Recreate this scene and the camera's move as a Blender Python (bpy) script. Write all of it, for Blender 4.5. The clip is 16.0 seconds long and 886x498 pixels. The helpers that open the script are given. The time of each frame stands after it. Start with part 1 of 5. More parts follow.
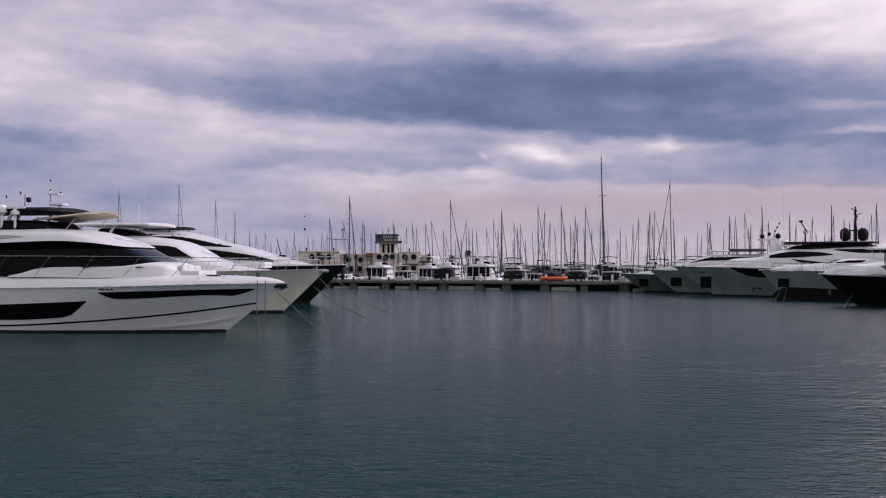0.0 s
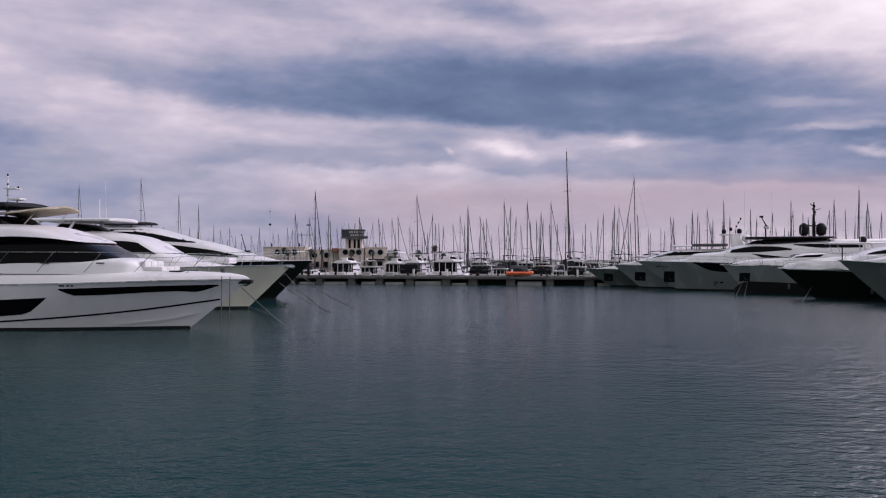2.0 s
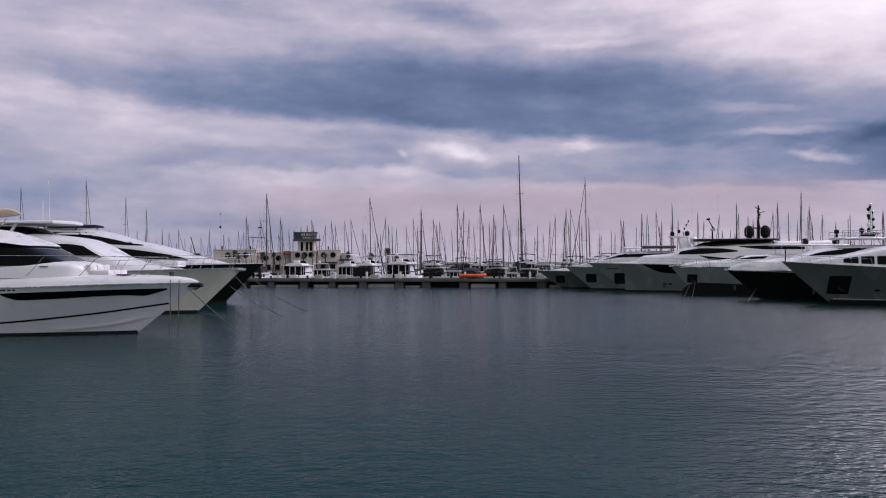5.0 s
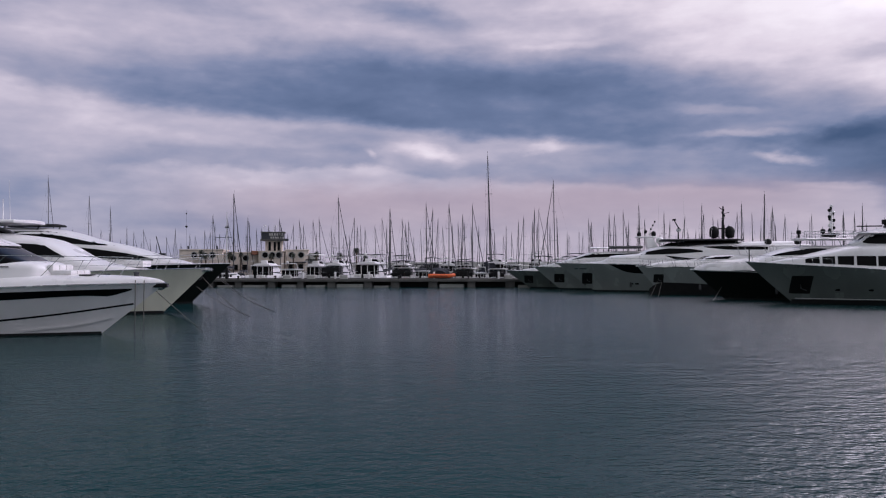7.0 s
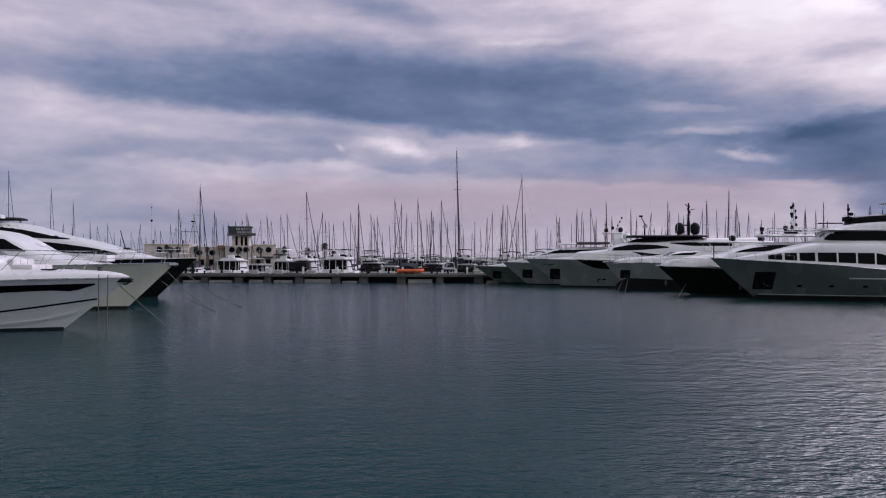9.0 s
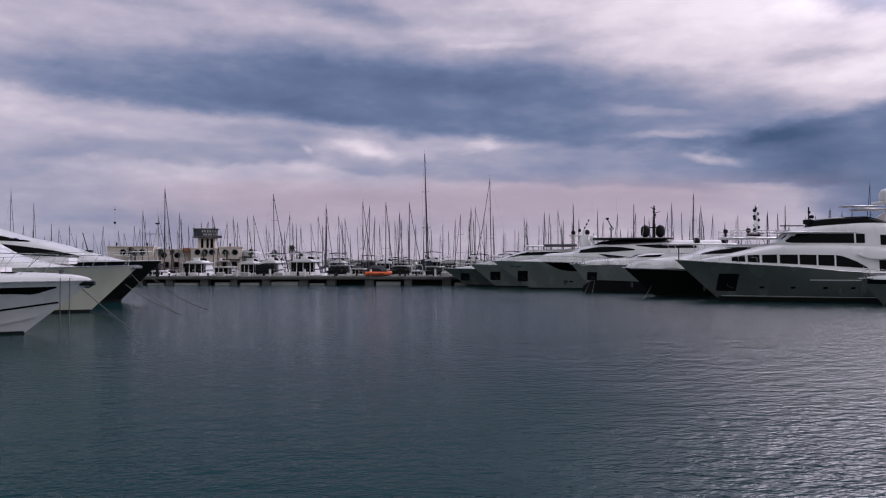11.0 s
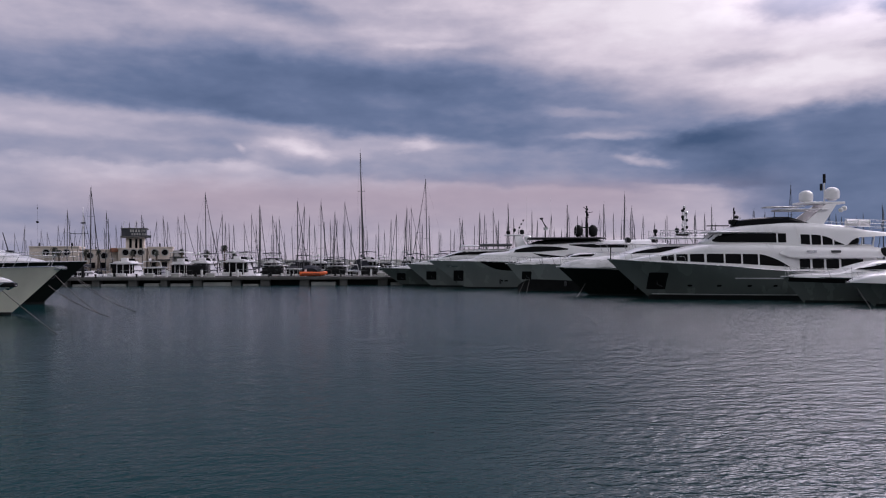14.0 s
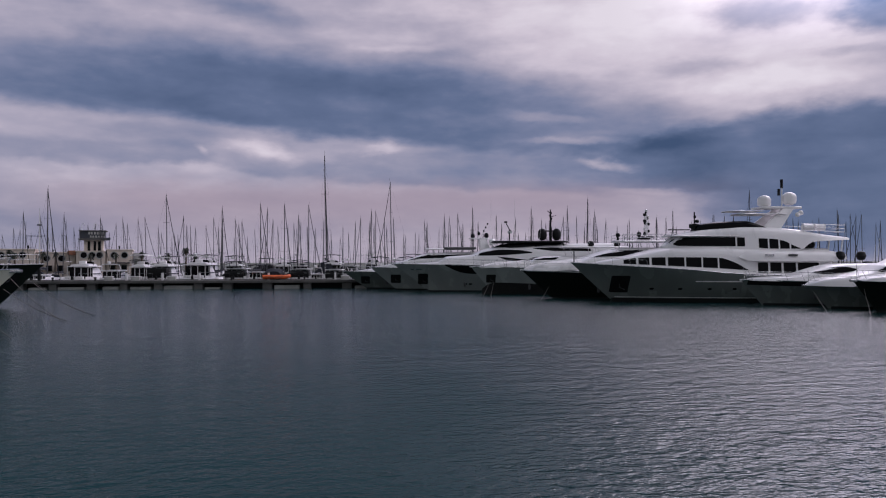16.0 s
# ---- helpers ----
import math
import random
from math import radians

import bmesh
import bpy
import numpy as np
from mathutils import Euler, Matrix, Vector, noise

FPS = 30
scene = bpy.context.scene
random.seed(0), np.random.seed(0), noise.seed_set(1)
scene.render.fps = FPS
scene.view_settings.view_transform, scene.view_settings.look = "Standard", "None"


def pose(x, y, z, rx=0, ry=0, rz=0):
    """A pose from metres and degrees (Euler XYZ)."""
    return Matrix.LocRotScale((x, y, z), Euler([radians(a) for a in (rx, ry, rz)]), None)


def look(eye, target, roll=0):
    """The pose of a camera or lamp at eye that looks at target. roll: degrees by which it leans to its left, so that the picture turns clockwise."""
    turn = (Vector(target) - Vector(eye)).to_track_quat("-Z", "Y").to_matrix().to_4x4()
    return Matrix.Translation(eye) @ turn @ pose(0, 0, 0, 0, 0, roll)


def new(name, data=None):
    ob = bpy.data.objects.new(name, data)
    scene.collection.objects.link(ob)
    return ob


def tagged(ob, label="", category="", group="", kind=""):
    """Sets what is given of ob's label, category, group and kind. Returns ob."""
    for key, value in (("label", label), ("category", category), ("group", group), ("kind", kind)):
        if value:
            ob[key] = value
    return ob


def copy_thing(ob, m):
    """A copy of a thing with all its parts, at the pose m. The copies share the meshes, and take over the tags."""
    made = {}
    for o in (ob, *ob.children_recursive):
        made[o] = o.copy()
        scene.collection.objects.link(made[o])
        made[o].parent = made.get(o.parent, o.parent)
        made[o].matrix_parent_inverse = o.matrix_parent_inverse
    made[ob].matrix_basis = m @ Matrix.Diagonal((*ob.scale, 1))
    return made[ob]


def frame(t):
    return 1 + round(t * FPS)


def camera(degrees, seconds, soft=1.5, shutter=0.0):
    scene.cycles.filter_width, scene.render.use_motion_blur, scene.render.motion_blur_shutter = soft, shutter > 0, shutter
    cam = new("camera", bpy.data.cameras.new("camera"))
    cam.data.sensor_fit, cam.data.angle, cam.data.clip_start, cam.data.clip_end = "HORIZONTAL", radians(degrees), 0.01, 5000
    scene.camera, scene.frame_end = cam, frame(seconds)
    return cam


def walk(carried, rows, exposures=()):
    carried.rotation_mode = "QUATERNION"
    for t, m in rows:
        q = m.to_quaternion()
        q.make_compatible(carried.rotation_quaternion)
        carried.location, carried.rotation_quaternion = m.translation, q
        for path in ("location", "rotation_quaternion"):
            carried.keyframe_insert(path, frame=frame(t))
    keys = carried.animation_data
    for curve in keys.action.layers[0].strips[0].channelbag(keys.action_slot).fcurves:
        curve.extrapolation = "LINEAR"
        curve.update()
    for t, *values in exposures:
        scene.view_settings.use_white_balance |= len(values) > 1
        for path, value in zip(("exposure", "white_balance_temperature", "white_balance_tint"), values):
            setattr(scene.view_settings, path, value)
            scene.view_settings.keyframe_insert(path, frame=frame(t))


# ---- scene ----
cam = camera(58.0, 16.0, soft=1.15)
EYE, TILT, LEAN = 3.6, 1.09, -0.1
# seconds, yaw, pitch, roll in degrees: the camera turns where it stands
ROWS = [
    (0.0, 0.000, 0.000, 0.000),
    (0.5, -0.672, -0.124, -0.033),
    (1.0, -1.291, -0.243, 0.006),
    (1.5, -1.872, -0.338, 0.006),
    (2.0, -2.403, -0.342, 0.069),
    (2.5, -2.980, -0.332, 0.151),
    (3.0, -3.539, -0.281, 0.156),
    (3.5, -4.080, -0.237, 0.155),
    (4.0, -4.642, -0.181, 0.211),
    (6.5, -7.437, -0.189, 0.072),
    (7.0, -7.984, -0.174, 0.120),
    (7.5, -8.418, -0.199, 0.088),
    (8.0, -8.939, -0.227, 0.042),
    (8.5, -9.554, -0.338, -0.031),
    (9.0, -10.225, -0.510, -0.087),
    (11.5, -13.201, -0.350, -0.014),
    (12.0, -14.027, -0.475, 0.016),
    (12.5, -14.929, -0.532, -0.069),
    (13.0, -15.839, -0.486, -0.058),
    (13.5, -16.487, -0.405, -0.029),
    (14.0, -17.098, -0.357, -0.017),
    (14.5, -17.737, -0.288, 0.067),
    (15.0, -18.371, -0.240, -0.085),
    (15.5, -18.992, -0.166, -0.092),
    (16.0, -19.638, -0.122, -0.125),
]
walk(cam, [(t, pose(0, 0, EYE, TILT, LEAN, 0) @ pose(0, 0, 0, 90 + pitch, roll, yaw)) for t, yaw, pitch, roll in ROWS],
     exposures=[(0.0, 0.12, 6350, 9), (4.0, 0.07, 6200, 8), (8.0, -0.02, 6100, 7), (12.0, -0.05, 6150, 8), (14.5, -0.15, 6150, 8), (16.0, -0.28, 6100, 8)])

# ---- world: dusk under layered cloud ----
world = bpy.data.worlds.new("world")
scene.world = world
world.use_nodes = True
wt = world.node_tree
wt.nodes.clear()


def wnode(kind, **sets):
    n = wt.nodes.new(kind)
    for k, v in sets.items():
        setattr(n, k, v)
    return n


def wmath(op, a, b=None, clamp=False):
    n = wnode("ShaderNodeMath", operation=op, use_clamp=clamp)
    for i, v in enumerate((a, b)):
        if v is None:
            continue
        if isinstance(v, (int, float)):
            n.inputs[i].default_value = v
        else:
            wt.links.new(v, n.inputs[i])
    return n.outputs[0]


w_coord = wnode("ShaderNodeTexCoord")
w_split = wnode("ShaderNodeSeparateXYZ")
wt.links.new(w_coord.outputs["Generated"], w_split.inputs[0])
AZ = wmath("MULTIPLY", wmath("ARCTAN2", w_split.outputs[0], w_split.outputs[1]), 57.29578)
EL = wmath("MULTIPLY", wmath("ARCSINE", w_split.outputs[2]), 57.29578)
w_join = wnode("ShaderNodeCombineXYZ")
wt.links.new(AZ, w_join.inputs[0])
wt.links.new(EL, w_join.inputs[1])


def wnoise(scale_az, scale_el, detail=5.0, rough=0.55, seed=0.0, lean=0.0, distortion=0.0):
    m = wnode("ShaderNodeMapping")
    m.inputs["Scale"].default_value = (scale_az, scale_el, 1)
    m.inputs["Location"].default_value = (seed, seed * 1.7, seed)
    m.inputs["Rotation"].default_value = (0, 0, radians(lean))
    wt.links.new(w_join.outputs[0], m.inputs[0])
    n = wnode("ShaderNodeTexNoise")
    n.inputs["Scale"].default_value = 1.0
    n.inputs["Detail"].default_value = detail
    n.inputs["Roughness"].default_value = rough
    n.inputs["Distortion"].default_value = distortion
    wt.links.new(m.outputs[0], n.inputs["Vector"])
    return n


# the air's turbulence bends the cloud layers, at two sizes
def wbend(before, noise, az, el):
    cent = wnode("ShaderNodeVectorMath", operation="SUBTRACT")
    cent.inputs[1].default_value = (0.5, 0.5, 0.5)
    wt.links.new(noise.outputs["Color"], cent.inputs[0])
    amp = wnode("ShaderNodeVectorMath", operation="MULTIPLY")
    amp.inputs[1].default_value = (az, el, 0.0)
    wt.links.new(cent.outputs[0], amp.inputs[0])
    add = wnode("ShaderNodeVectorMath", operation="ADD")
    wt.links.new(before, add.inputs[0])
    wt.links.new(amp.outputs[0], add.inputs[1])
    return add.outputs[0]


w_bent = wbend(wbend(w_join.outputs[0], wnoise(0.12, 0.30, 3.0, 0.5, 3.1), 5.0, 1.7), wnoise(0.5, 1.05, 4.0, 0.55, 8.3), 2.6, 0.85)
w_where = wnode("ShaderNodeSeparateXYZ")
wt.links.new(w_bent, w_where.inputs[0])
BENT_AZ, BENT_EL = w_where.outputs[0], w_where.outputs[1]
ALONG = wmath("DIVIDE", wmath("ADD", BENT_AZ, 45.0), 120.0, True)


def wrange(value, a, b, lo=0.0, hi=1.0):
    r = wnode("ShaderNodeMapRange", interpolation_type="SMOOTHSTEP")
    for k, v in (("From Min", a), ("From Max", b), ("To Min", lo), ("To Max", hi)):
        r.inputs[k].default_value = v
    wt.links.new(value, r.inputs["Value"])
    return r.outputs["Result"]


def profile(points):
    """A number that changes with the bearing, from (bearing, number) pairs, 0 to 20."""
    r = wnode("ShaderNodeValToRGB")
    r.color_ramp.interpolation = "LINEAR"
    while len(r.color_ramp.elements) < len(points):
        r.color_ramp.elements.new(0.5)
    for e, (az, v) in zip(r.color_ramp.elements, points):
        e.position, e.color = (az + 45) / 120, (v / 20, v / 20, v / 20, 1)
    wt.links.new(ALONG, r.inputs[0])
    return wmath("MULTIPLY", r.outputs[0], 20.0)


def bank(upper, lower, amount, soft_up, soft_low):
    """A layer of cloud between two edges; a flat crisp base and a soft top."""
    top = wrange(wmath("SUBTRACT", profile(upper), BENT_EL), -soft_up, soft_up)
    base = wrange(wmath("SUBTRACT", BENT_EL, profile(lower)), -soft_low, soft_low)
    return wmath("MULTIPLY", wmath("MULTIPLY", top, base), wmath("MULTIPLY", profile(amount), 0.05))


def cloud(az, el, half_az, half_el, lean, amount, soft=1.0):
    m = wnode("ShaderNodeMapping", vector_type="TEXTURE")
    m.inputs["Location"].default_value = (az, el, 0)
    m.inputs["Rotation"].default_value = (0, 0, radians(lean))
    m.inputs["Scale"].default_value = (half_az, half_el, 1)
    wt.links.new(w_bent, m.inputs[0])
    d = wnode("ShaderNodeVectorMath", operation="LENGTH")
    wt.links.new(m.outputs[0], d.inputs[0])
    return wrange(d.outputs["Value"], 1.0 + 0.35 * soft, 1.0 - 0.75 * soft, 0.0, amount)


# long bank: bearing and height of its top and base, and its thickness (in twentieths)
BANKS = [
    bank([(-24, 12.2), (-15, 13.6), (-5, 15.0), (1, 15.2), (9, 14.4), (13, 13.8), (20, 14.2), (25, 12.8), (31, 11.3), (38, 10.0)],
         [(-24, 11.9), (-19, 11.3), (-11, 10.5), (-3, 10.0), (1, 9.9), (5, 9.5), (13, 8.8), (20, 8.2), (26, 7.6), (38, 7.5)],
         [(-28, 0), (-21, 4.4), (-12, 6.2), (-4, 7.6), (4, 9.0), (16, 8.8), (22, 7.2), (28, 5.6), (35, 4.4), (40, 0)], 1.7, 0.6),
    # thin bank under it
    bank([(-14, 7.9), (-4, 8.3), (3, 8.4), (8, 7.4)], [(-14, 6.6), (-3, 6.6), (3, 6.7), (8, 6.0)],
         [(-18, 0), (-12, 2.6), (-4, 3.4), (2.5, 4.2), (4, 2.0), (8, 2.8), (11, 0)], 0.8, 0.25),
    bank([(8, 6.6), (13, 7.8), (20, 7.9), (28, 8.0), (36, 8.6)], [(8, 5.9), (13, 5.7), (20, 5.3), (28, 4.9), (36, 4.6)],
         [(8, 0), (11, 3.0), (16, 4.0), (24, 4.6), (32, 5.0), (38, 4.0), (42, 0)], 0.7, 0.3),
    # heavy bank over the eastern quay
    bank([(30, 6.0), (34, 8.4), (38, 9.4), (42, 10.1), (52, 10.0)], [(30, 5.8), (35, 4.6), (39, 2.2), (42, -0.0), (52, 0.0)],
         [(30, 0), (34, 3.6), (38, 7.2), (44, 9.2), (56, 8.0), (70, 3.0)], 0.6, 1.6),
    # bluish veil low in the west
    bank([(-45, 9.4), (-28, 9.0), (-20, 7.0), (-12, 5.4), (-2, 3.0), (4, 1.4)], [(-45, 0.0), (4, 0.0)], [(-45, 4.2), (-22, 4.0), (-10, 3.2), (-2, 2.2), (4, 0)], 2.0, 1.0),
]
PUFFS = [(5, 8.9, 15, 0.9, -5, 0.09), (5.5, 16.9, 5, 1.0, -12, 0.20), (-10, 17.2, 7, 0.7, -8, 0.07), (-27, 8.2, 6, 0.7, 0, 0.12), (-4, 9.0, 9, 0.6, -2, 0.08),
         (41, 16.4, 3.4, 1.1, -4, 0.30), (37.5, 13.0, 3.0, 0.8, -3, 0.15), (48.5, 15.6, 3.4, 1.4, -5, 0.50), (46.0, 13.4, 3, 0.4, 0, 0.12)]
GAPS = [(6.9, 7.7, 2.4, 0.75, -8, 0.26, 1.3), (2.6, 7.5, 0.5, 0.3, 0, 0.16), (14.8, 8.0, 2.4, 0.4, 3, 0.16), (31.6, 6.75, 1.7, 0.36, -6, 0.30, 1.3), (33.5, 4.9, 2.4, 0.35, -4, 0.24),
        (27, 10.2, 3.5, 0.4, -8, 0.13), (29, 8.4, 4, 0.3, -3, 0.14), (37, 15.0, 14, 4.8, -9, 0.22), (42, 12.0, 6.0, 0.8, -3, 0.14), (46, 17.4, 4, 0.7, 0, 0.14), (24, 17.5, 14, 2.6, -4, 0.10), (17, 14.9, 3.5, 0.4, 4, 0.10)]
thick = 0.315
for c in BANKS:
    thick = wmath("ADD", thick, c)
for c in PUFFS:
    thick = wmath("ADD", thick, cloud(*c))
for c in GAPS:
    thick = wmath("SUBTRACT", thick, cloud(*c))
for n, amount in ((wnoise(0.05, 0.40, 5.0, 0.5, 7.7, 4, 0.2), 0.24), (wnoise(0.20, 0.58, 5.0, 0.5, 1.3, 3, 0.1), 0.38), (wnoise(0.8, 1.5, 4.0, 0.5, 5.1, 3, 0.0), 0.07)):
    thick = wmath("ADD", thick, wmath("MULTIPLY", wmath("SUBTRACT", n.outputs["Fac"], 0.5), amount))


# the cloud thickens overhead and away from the sunset's side
AWAY = wmath("MULTIPLY", wmath("SUBTRACT", 1.0, wmath("COSINE", wmath("MULTIPLY", wmath("SUBTRACT", AZ, 50.0), 0.0174533))), 0.5)
MASK = wmath("MULTIPLY", wrange(EL, 14.0, 30.0), wrange(AWAY, 0.70, 0.35, 0.06, 1.0))
thick = wmath("ADD", thick, wmath("MULTIPLY", wmath("MULTIPLY", AWAY, MASK), 2.3))
thick = wmath("SUBTRACT", thick, wmath("MULTIPLY", wmath("MULTIPLY", wrange(EL, 12.0, 26.0), wrange(AWAY, 0.09, 0.0)), 0.12))
w_ramp = wnode("ShaderNodeValToRGB")
wt.links.new(wmath("ADD", thick, 0.0, True), w_ramp.inputs[0])
SKY_TONES = [(0.0, (1.00, 0.87, 0.93)), (0.15, (0.81, 0.685, 0.765)), (0.30, (0.565, 0.490, 0.590)), (0.46, (0.380, 0.356, 0.474)), (0.58, (0.258, 0.272, 0.408)), (0.72, (0.155, 0.190, 0.320)), (1.0, (0.060, 0.094, 0.190))]
ramp = w_ramp.color_ramp
while len(ramp.elements) < len(SKY_TONES):
    ramp.elements.new(0.5)
for e, (at, c) in zip(ramp.elements, SKY_TONES):
    e.position, e.color = at, (*c, 1)
# rose light low over the horizon
w_low = wnode("ShaderNodeMapRange", interpolation_type="SMOOTHSTEP")
w_low.inputs["From Min"].default_value, w_low.inputs["From Max"].default_value = 6.4, 4.6
w_low.inputs["To Min"].default_value, w_low.inputs["To Max"].default_value = 0.0, 0.68
wt.links.new(BENT_EL, w_low.inputs["Value"])
w_rose = wnode("ShaderNodeMix", data_type="RGBA")
wt.links.new(wmath("MULTIPLY", wmath("MULTIPLY", w_low.outputs["Result"], wrange(BENT_EL, 1.0, 4.6, 0.35, 1.0)), wrange(wmath("ABSOLUTE", wmath("SUBTRACT", AZ, 14.0)), 30.0, 12.0, 0.0, 1.0)), w_rose.inputs[0])
wt.links.new(w_ramp.outputs[0], w_rose.inputs[6])
w_rose.inputs[7].default_value = (0.44, 0.322, 0.395, 1)
# clear sky behind the cloud, let through a little
w_sky = wnode("ShaderNodeTexSky", sky_type="NISHITA", sun_disc=False, sun_elevation=radians(41), sun_rotation=radians(119))
w_dim = wnode("ShaderNodeMix", data_type="RGBA", blend_type="MIX")
w_dim.inputs[0].default_value = 0.94
w_scale = wnode("ShaderNodeVectorMath", operation="SCALE")
w_scale.inputs["Scale"].default_value = 0.06
wt.links.new(w_sky.outputs[0], w_scale.inputs[0])
wt.links.new(w_scale.outputs[0], w_dim.inputs[6])
wt.links.new(w_rose.outputs[2], w_dim.inputs[7])
# opposite the sunset the cloud is plain grey
w_back = wnode("ShaderNodeMix", data_type="RGBA")
wt.links.new(wrange(AWAY, 0.45, 0.85, 0.0, 0.85), w_back.inputs[0])
wt.links.new(w_dim.outputs[2], w_back.inputs[6])
w_back.inputs[7].default_value = (0.40, 0.405, 0.41, 1)
w_bg = wnode("ShaderNodeBackground")
# the hidden sun brightens the cloud high in the east
GLOW = wmath("MULTIPLY", wrange(EL, 12.5, 30.0), wmath("MULTIPLY", wrange(EL, 62.0, 40.0), wrange(wmath("ABSOLUTE", wmath("SUBTRACT", AZ, 58.0)), 27.0, 8.0)))
BROAD = wmath("MULTIPLY", wmath("MULTIPLY", wrange(EL, 19.0, 32.0), wrange(EL, 70.0, 45.0)), wrange(wmath("ABSOLUTE", wmath("SUBTRACT", AZ, 42.0)), 55.0, 15.0))
wt.links.new(wmath("ADD", wmath("ADD", wmath("MULTIPLY", GLOW, 8.0), wmath("MULTIPLY", BROAD, 1.3)), 1.0), w_bg.inputs["Strength"])
wt.links.new(w_back.outputs[2], w_bg.inputs["Color"])
w_out = wnode("ShaderNodeOutputWorld")
wt.links.new(w_bg.outputs[0], w_out.inputs[0])

sun = new("sun", bpy.data.lights.new("sun", "SUN"))
sun.data.energy, sun.data.angle, sun.data.color = 1.3, radians(45), (1.0, 0.89, 0.92)
sun.matrix_world = look((40, -22, 39), (0, 0, 0))


# ---- materials ----
def material(name, colour, rough=0.5, metal=0.0, vary=0.12, scale=2.0, bump=0.0, fine=40.0, coat=0.0, streak=0.0, spec=0.5, per_object=0.0):
    m = bpy.data.materials.new(name)
    m.use_nodes = True
    t = m.node_tree
    b = t.nodes["Principled BSDF"]
    b.inputs["Roughness"].default_value, b.inputs["Metallic"].default_value = rough, metal
    b.inputs["Coat Weight"].default_value, b.inputs["Coat Roughness"].default_value = coat, 0.08
    b.inputs["Specular IOR Level"].default_value = spec
    co = t.nodes.new("ShaderNodeTexCoord")
    big = t.nodes.new("ShaderNodeTexNoise")
    big.inputs["Scale"].default_value, big.inputs["Detail"].default_value = scale, 5
    mp = t.nodes.new("ShaderNodeMapping")
    mp.inputs["Scale"].default_value = (1, 1, 0.25 if streak else 1)
    t.links.new(co.outputs["Object"], mp.inputs[0])
    t.links.new(mp.outputs[0], big.inputs["Vector"])
    small = t.nodes.new("ShaderNodeTexNoise")
    small.inputs["Scale"].default_value, small.inputs["Detail"].default_value = fine, 3
    t.links.new(co.outputs["Object"], small.inputs["Vector"])
    r = t.nodes.new("ShaderNodeMapRange")
    r.inputs["From Min"].default_value, r.inputs["From Max"].default_value = 0.3, 0.7
    r.inputs["To Min"].default_value, r.inputs["To Max"].default_value = 1 - vary, 1 + vary * 0.4
    t.links.new(big.outputs["Fac"], r.inputs["Value"])
    s = t.nodes.new("ShaderNodeMapRange")
    s.inputs["To Min"].default_value, s.inputs["To Max"].default_value = 1 - vary * 0.5, 1 + vary * 0.5
    t.links.new(small.outputs["Fac"], s.inputs["Value"])
    mul = t.nodes.new("ShaderNodeMath")
    mul.operation = "MULTIPLY"
    t.links.new(r.outputs[0], mul.inputs[0])
    t.links.new(s.outputs[0], mul.inputs[1])
    last = mul.outputs[0]
    if per_object:
        oi = t.nodes.new("ShaderNodeObjectInfo")
        o = t.nodes.new("ShaderNodeMapRange")
        o.inputs["To Min"].default_value, o.inputs["To Max"].default_value = 1 - per_object, 1 + per_object
        t.links.new(oi.outputs["Random"], o.inputs["Value"])
        k = t.nodes.new("ShaderNodeMath")
        k.operation = "MULTIPLY"
        t.links.new(last, k.inputs[0])
        t.links.new(o.outputs[0], k.inputs[1])
        last = k.outputs[0]
    sc = t.nodes.new("ShaderNodeVectorMath")
    sc.operation = "SCALE"
    sc.inputs[0].default_value = colour
    t.links.new(last, sc.inputs["Scale"])
    t.links.new(sc.outputs[0], b.inputs["Base Color"])
    rr = t.nodes.new("ShaderNodeMapRange")
    rr.inputs["To Min"].default_value, rr.inputs["To Max"].default_value = rough * 0.75, min(1, rough * 1.35)
    t.links.new(big.outputs["Fac"], rr.inputs["Value"])
    t.links.new(rr.outputs[0], b.inputs["Roughness"])
    if bump:
        bp = t.nodes.new("ShaderNodeBump")
        bp.inputs["Strength"].default_value, bp.inputs["Distance"].default_value = 0.6, bump
        t.links.new(small.outputs["Fac"], bp.inputs["Height"])
        t.links.new(bp.outputs[0], b.inputs["Normal"])
    return m


GEL = material("white_gelcoat", (0.79, 0.77, 0.775), 0.28, vary=0.06, scale=0.7, coat=0.3, streak=1)
CREAM = material("cream_gelcoat", (0.76, 0.745, 0.62), 0.3, vary=0.18, scale=0.6, coat=0.3, streak=1)
GREYHULL = material("grey_hull_paint", (0.145, 0.162, 0.155), 0.25, vary=0.14, scale=0.5, coat=0.15, streak=1)
PALEHULL = material("pale_grey_hull_paint", (0.285, 0.305, 0.298), 0.25, vary=0.12, scale=0.5, coat=0.15, streak=1)
DARKHULL = material("black_hull_paint", (0.006, 0.008, 0.007), 0.3, vary=0.2, scale=0.6, spec=0.2)
ANTIFOUL = material("black_antifouling", (0.006, 0.006, 0.007), 0.8, vary=0.35, scale=1.5)
GLASS = material("black_glazing", (0.004, 0.004, 0.005), 0.05, vary=0.2, scale=0.4, spec=0.09)
STEEL = material("polished_steel", (0.55, 0.55, 0.56), 0.25, 1.0, vary=0.1)
ALLOY = material("mast_alloy", (0.085, 0.083, 0.092), 0.6, 0.1, vary=0.15, per_object=0.6)
# also fills the shade under the pier deck and in open cockpits
BLACK = material("black_plastic_and_shade", (0.006, 0.006, 0.007), 0.5, vary=0.2, spec=0.2)
CANVAS = material("beige_canvas", (0.46, 0.40, 0.30), 0.85, vary=0.15, bump=0.004)
NAVY = material("navy_canvas", (0.009, 0.011, 0.018), 0.85, vary=0.2, bump=0.004)
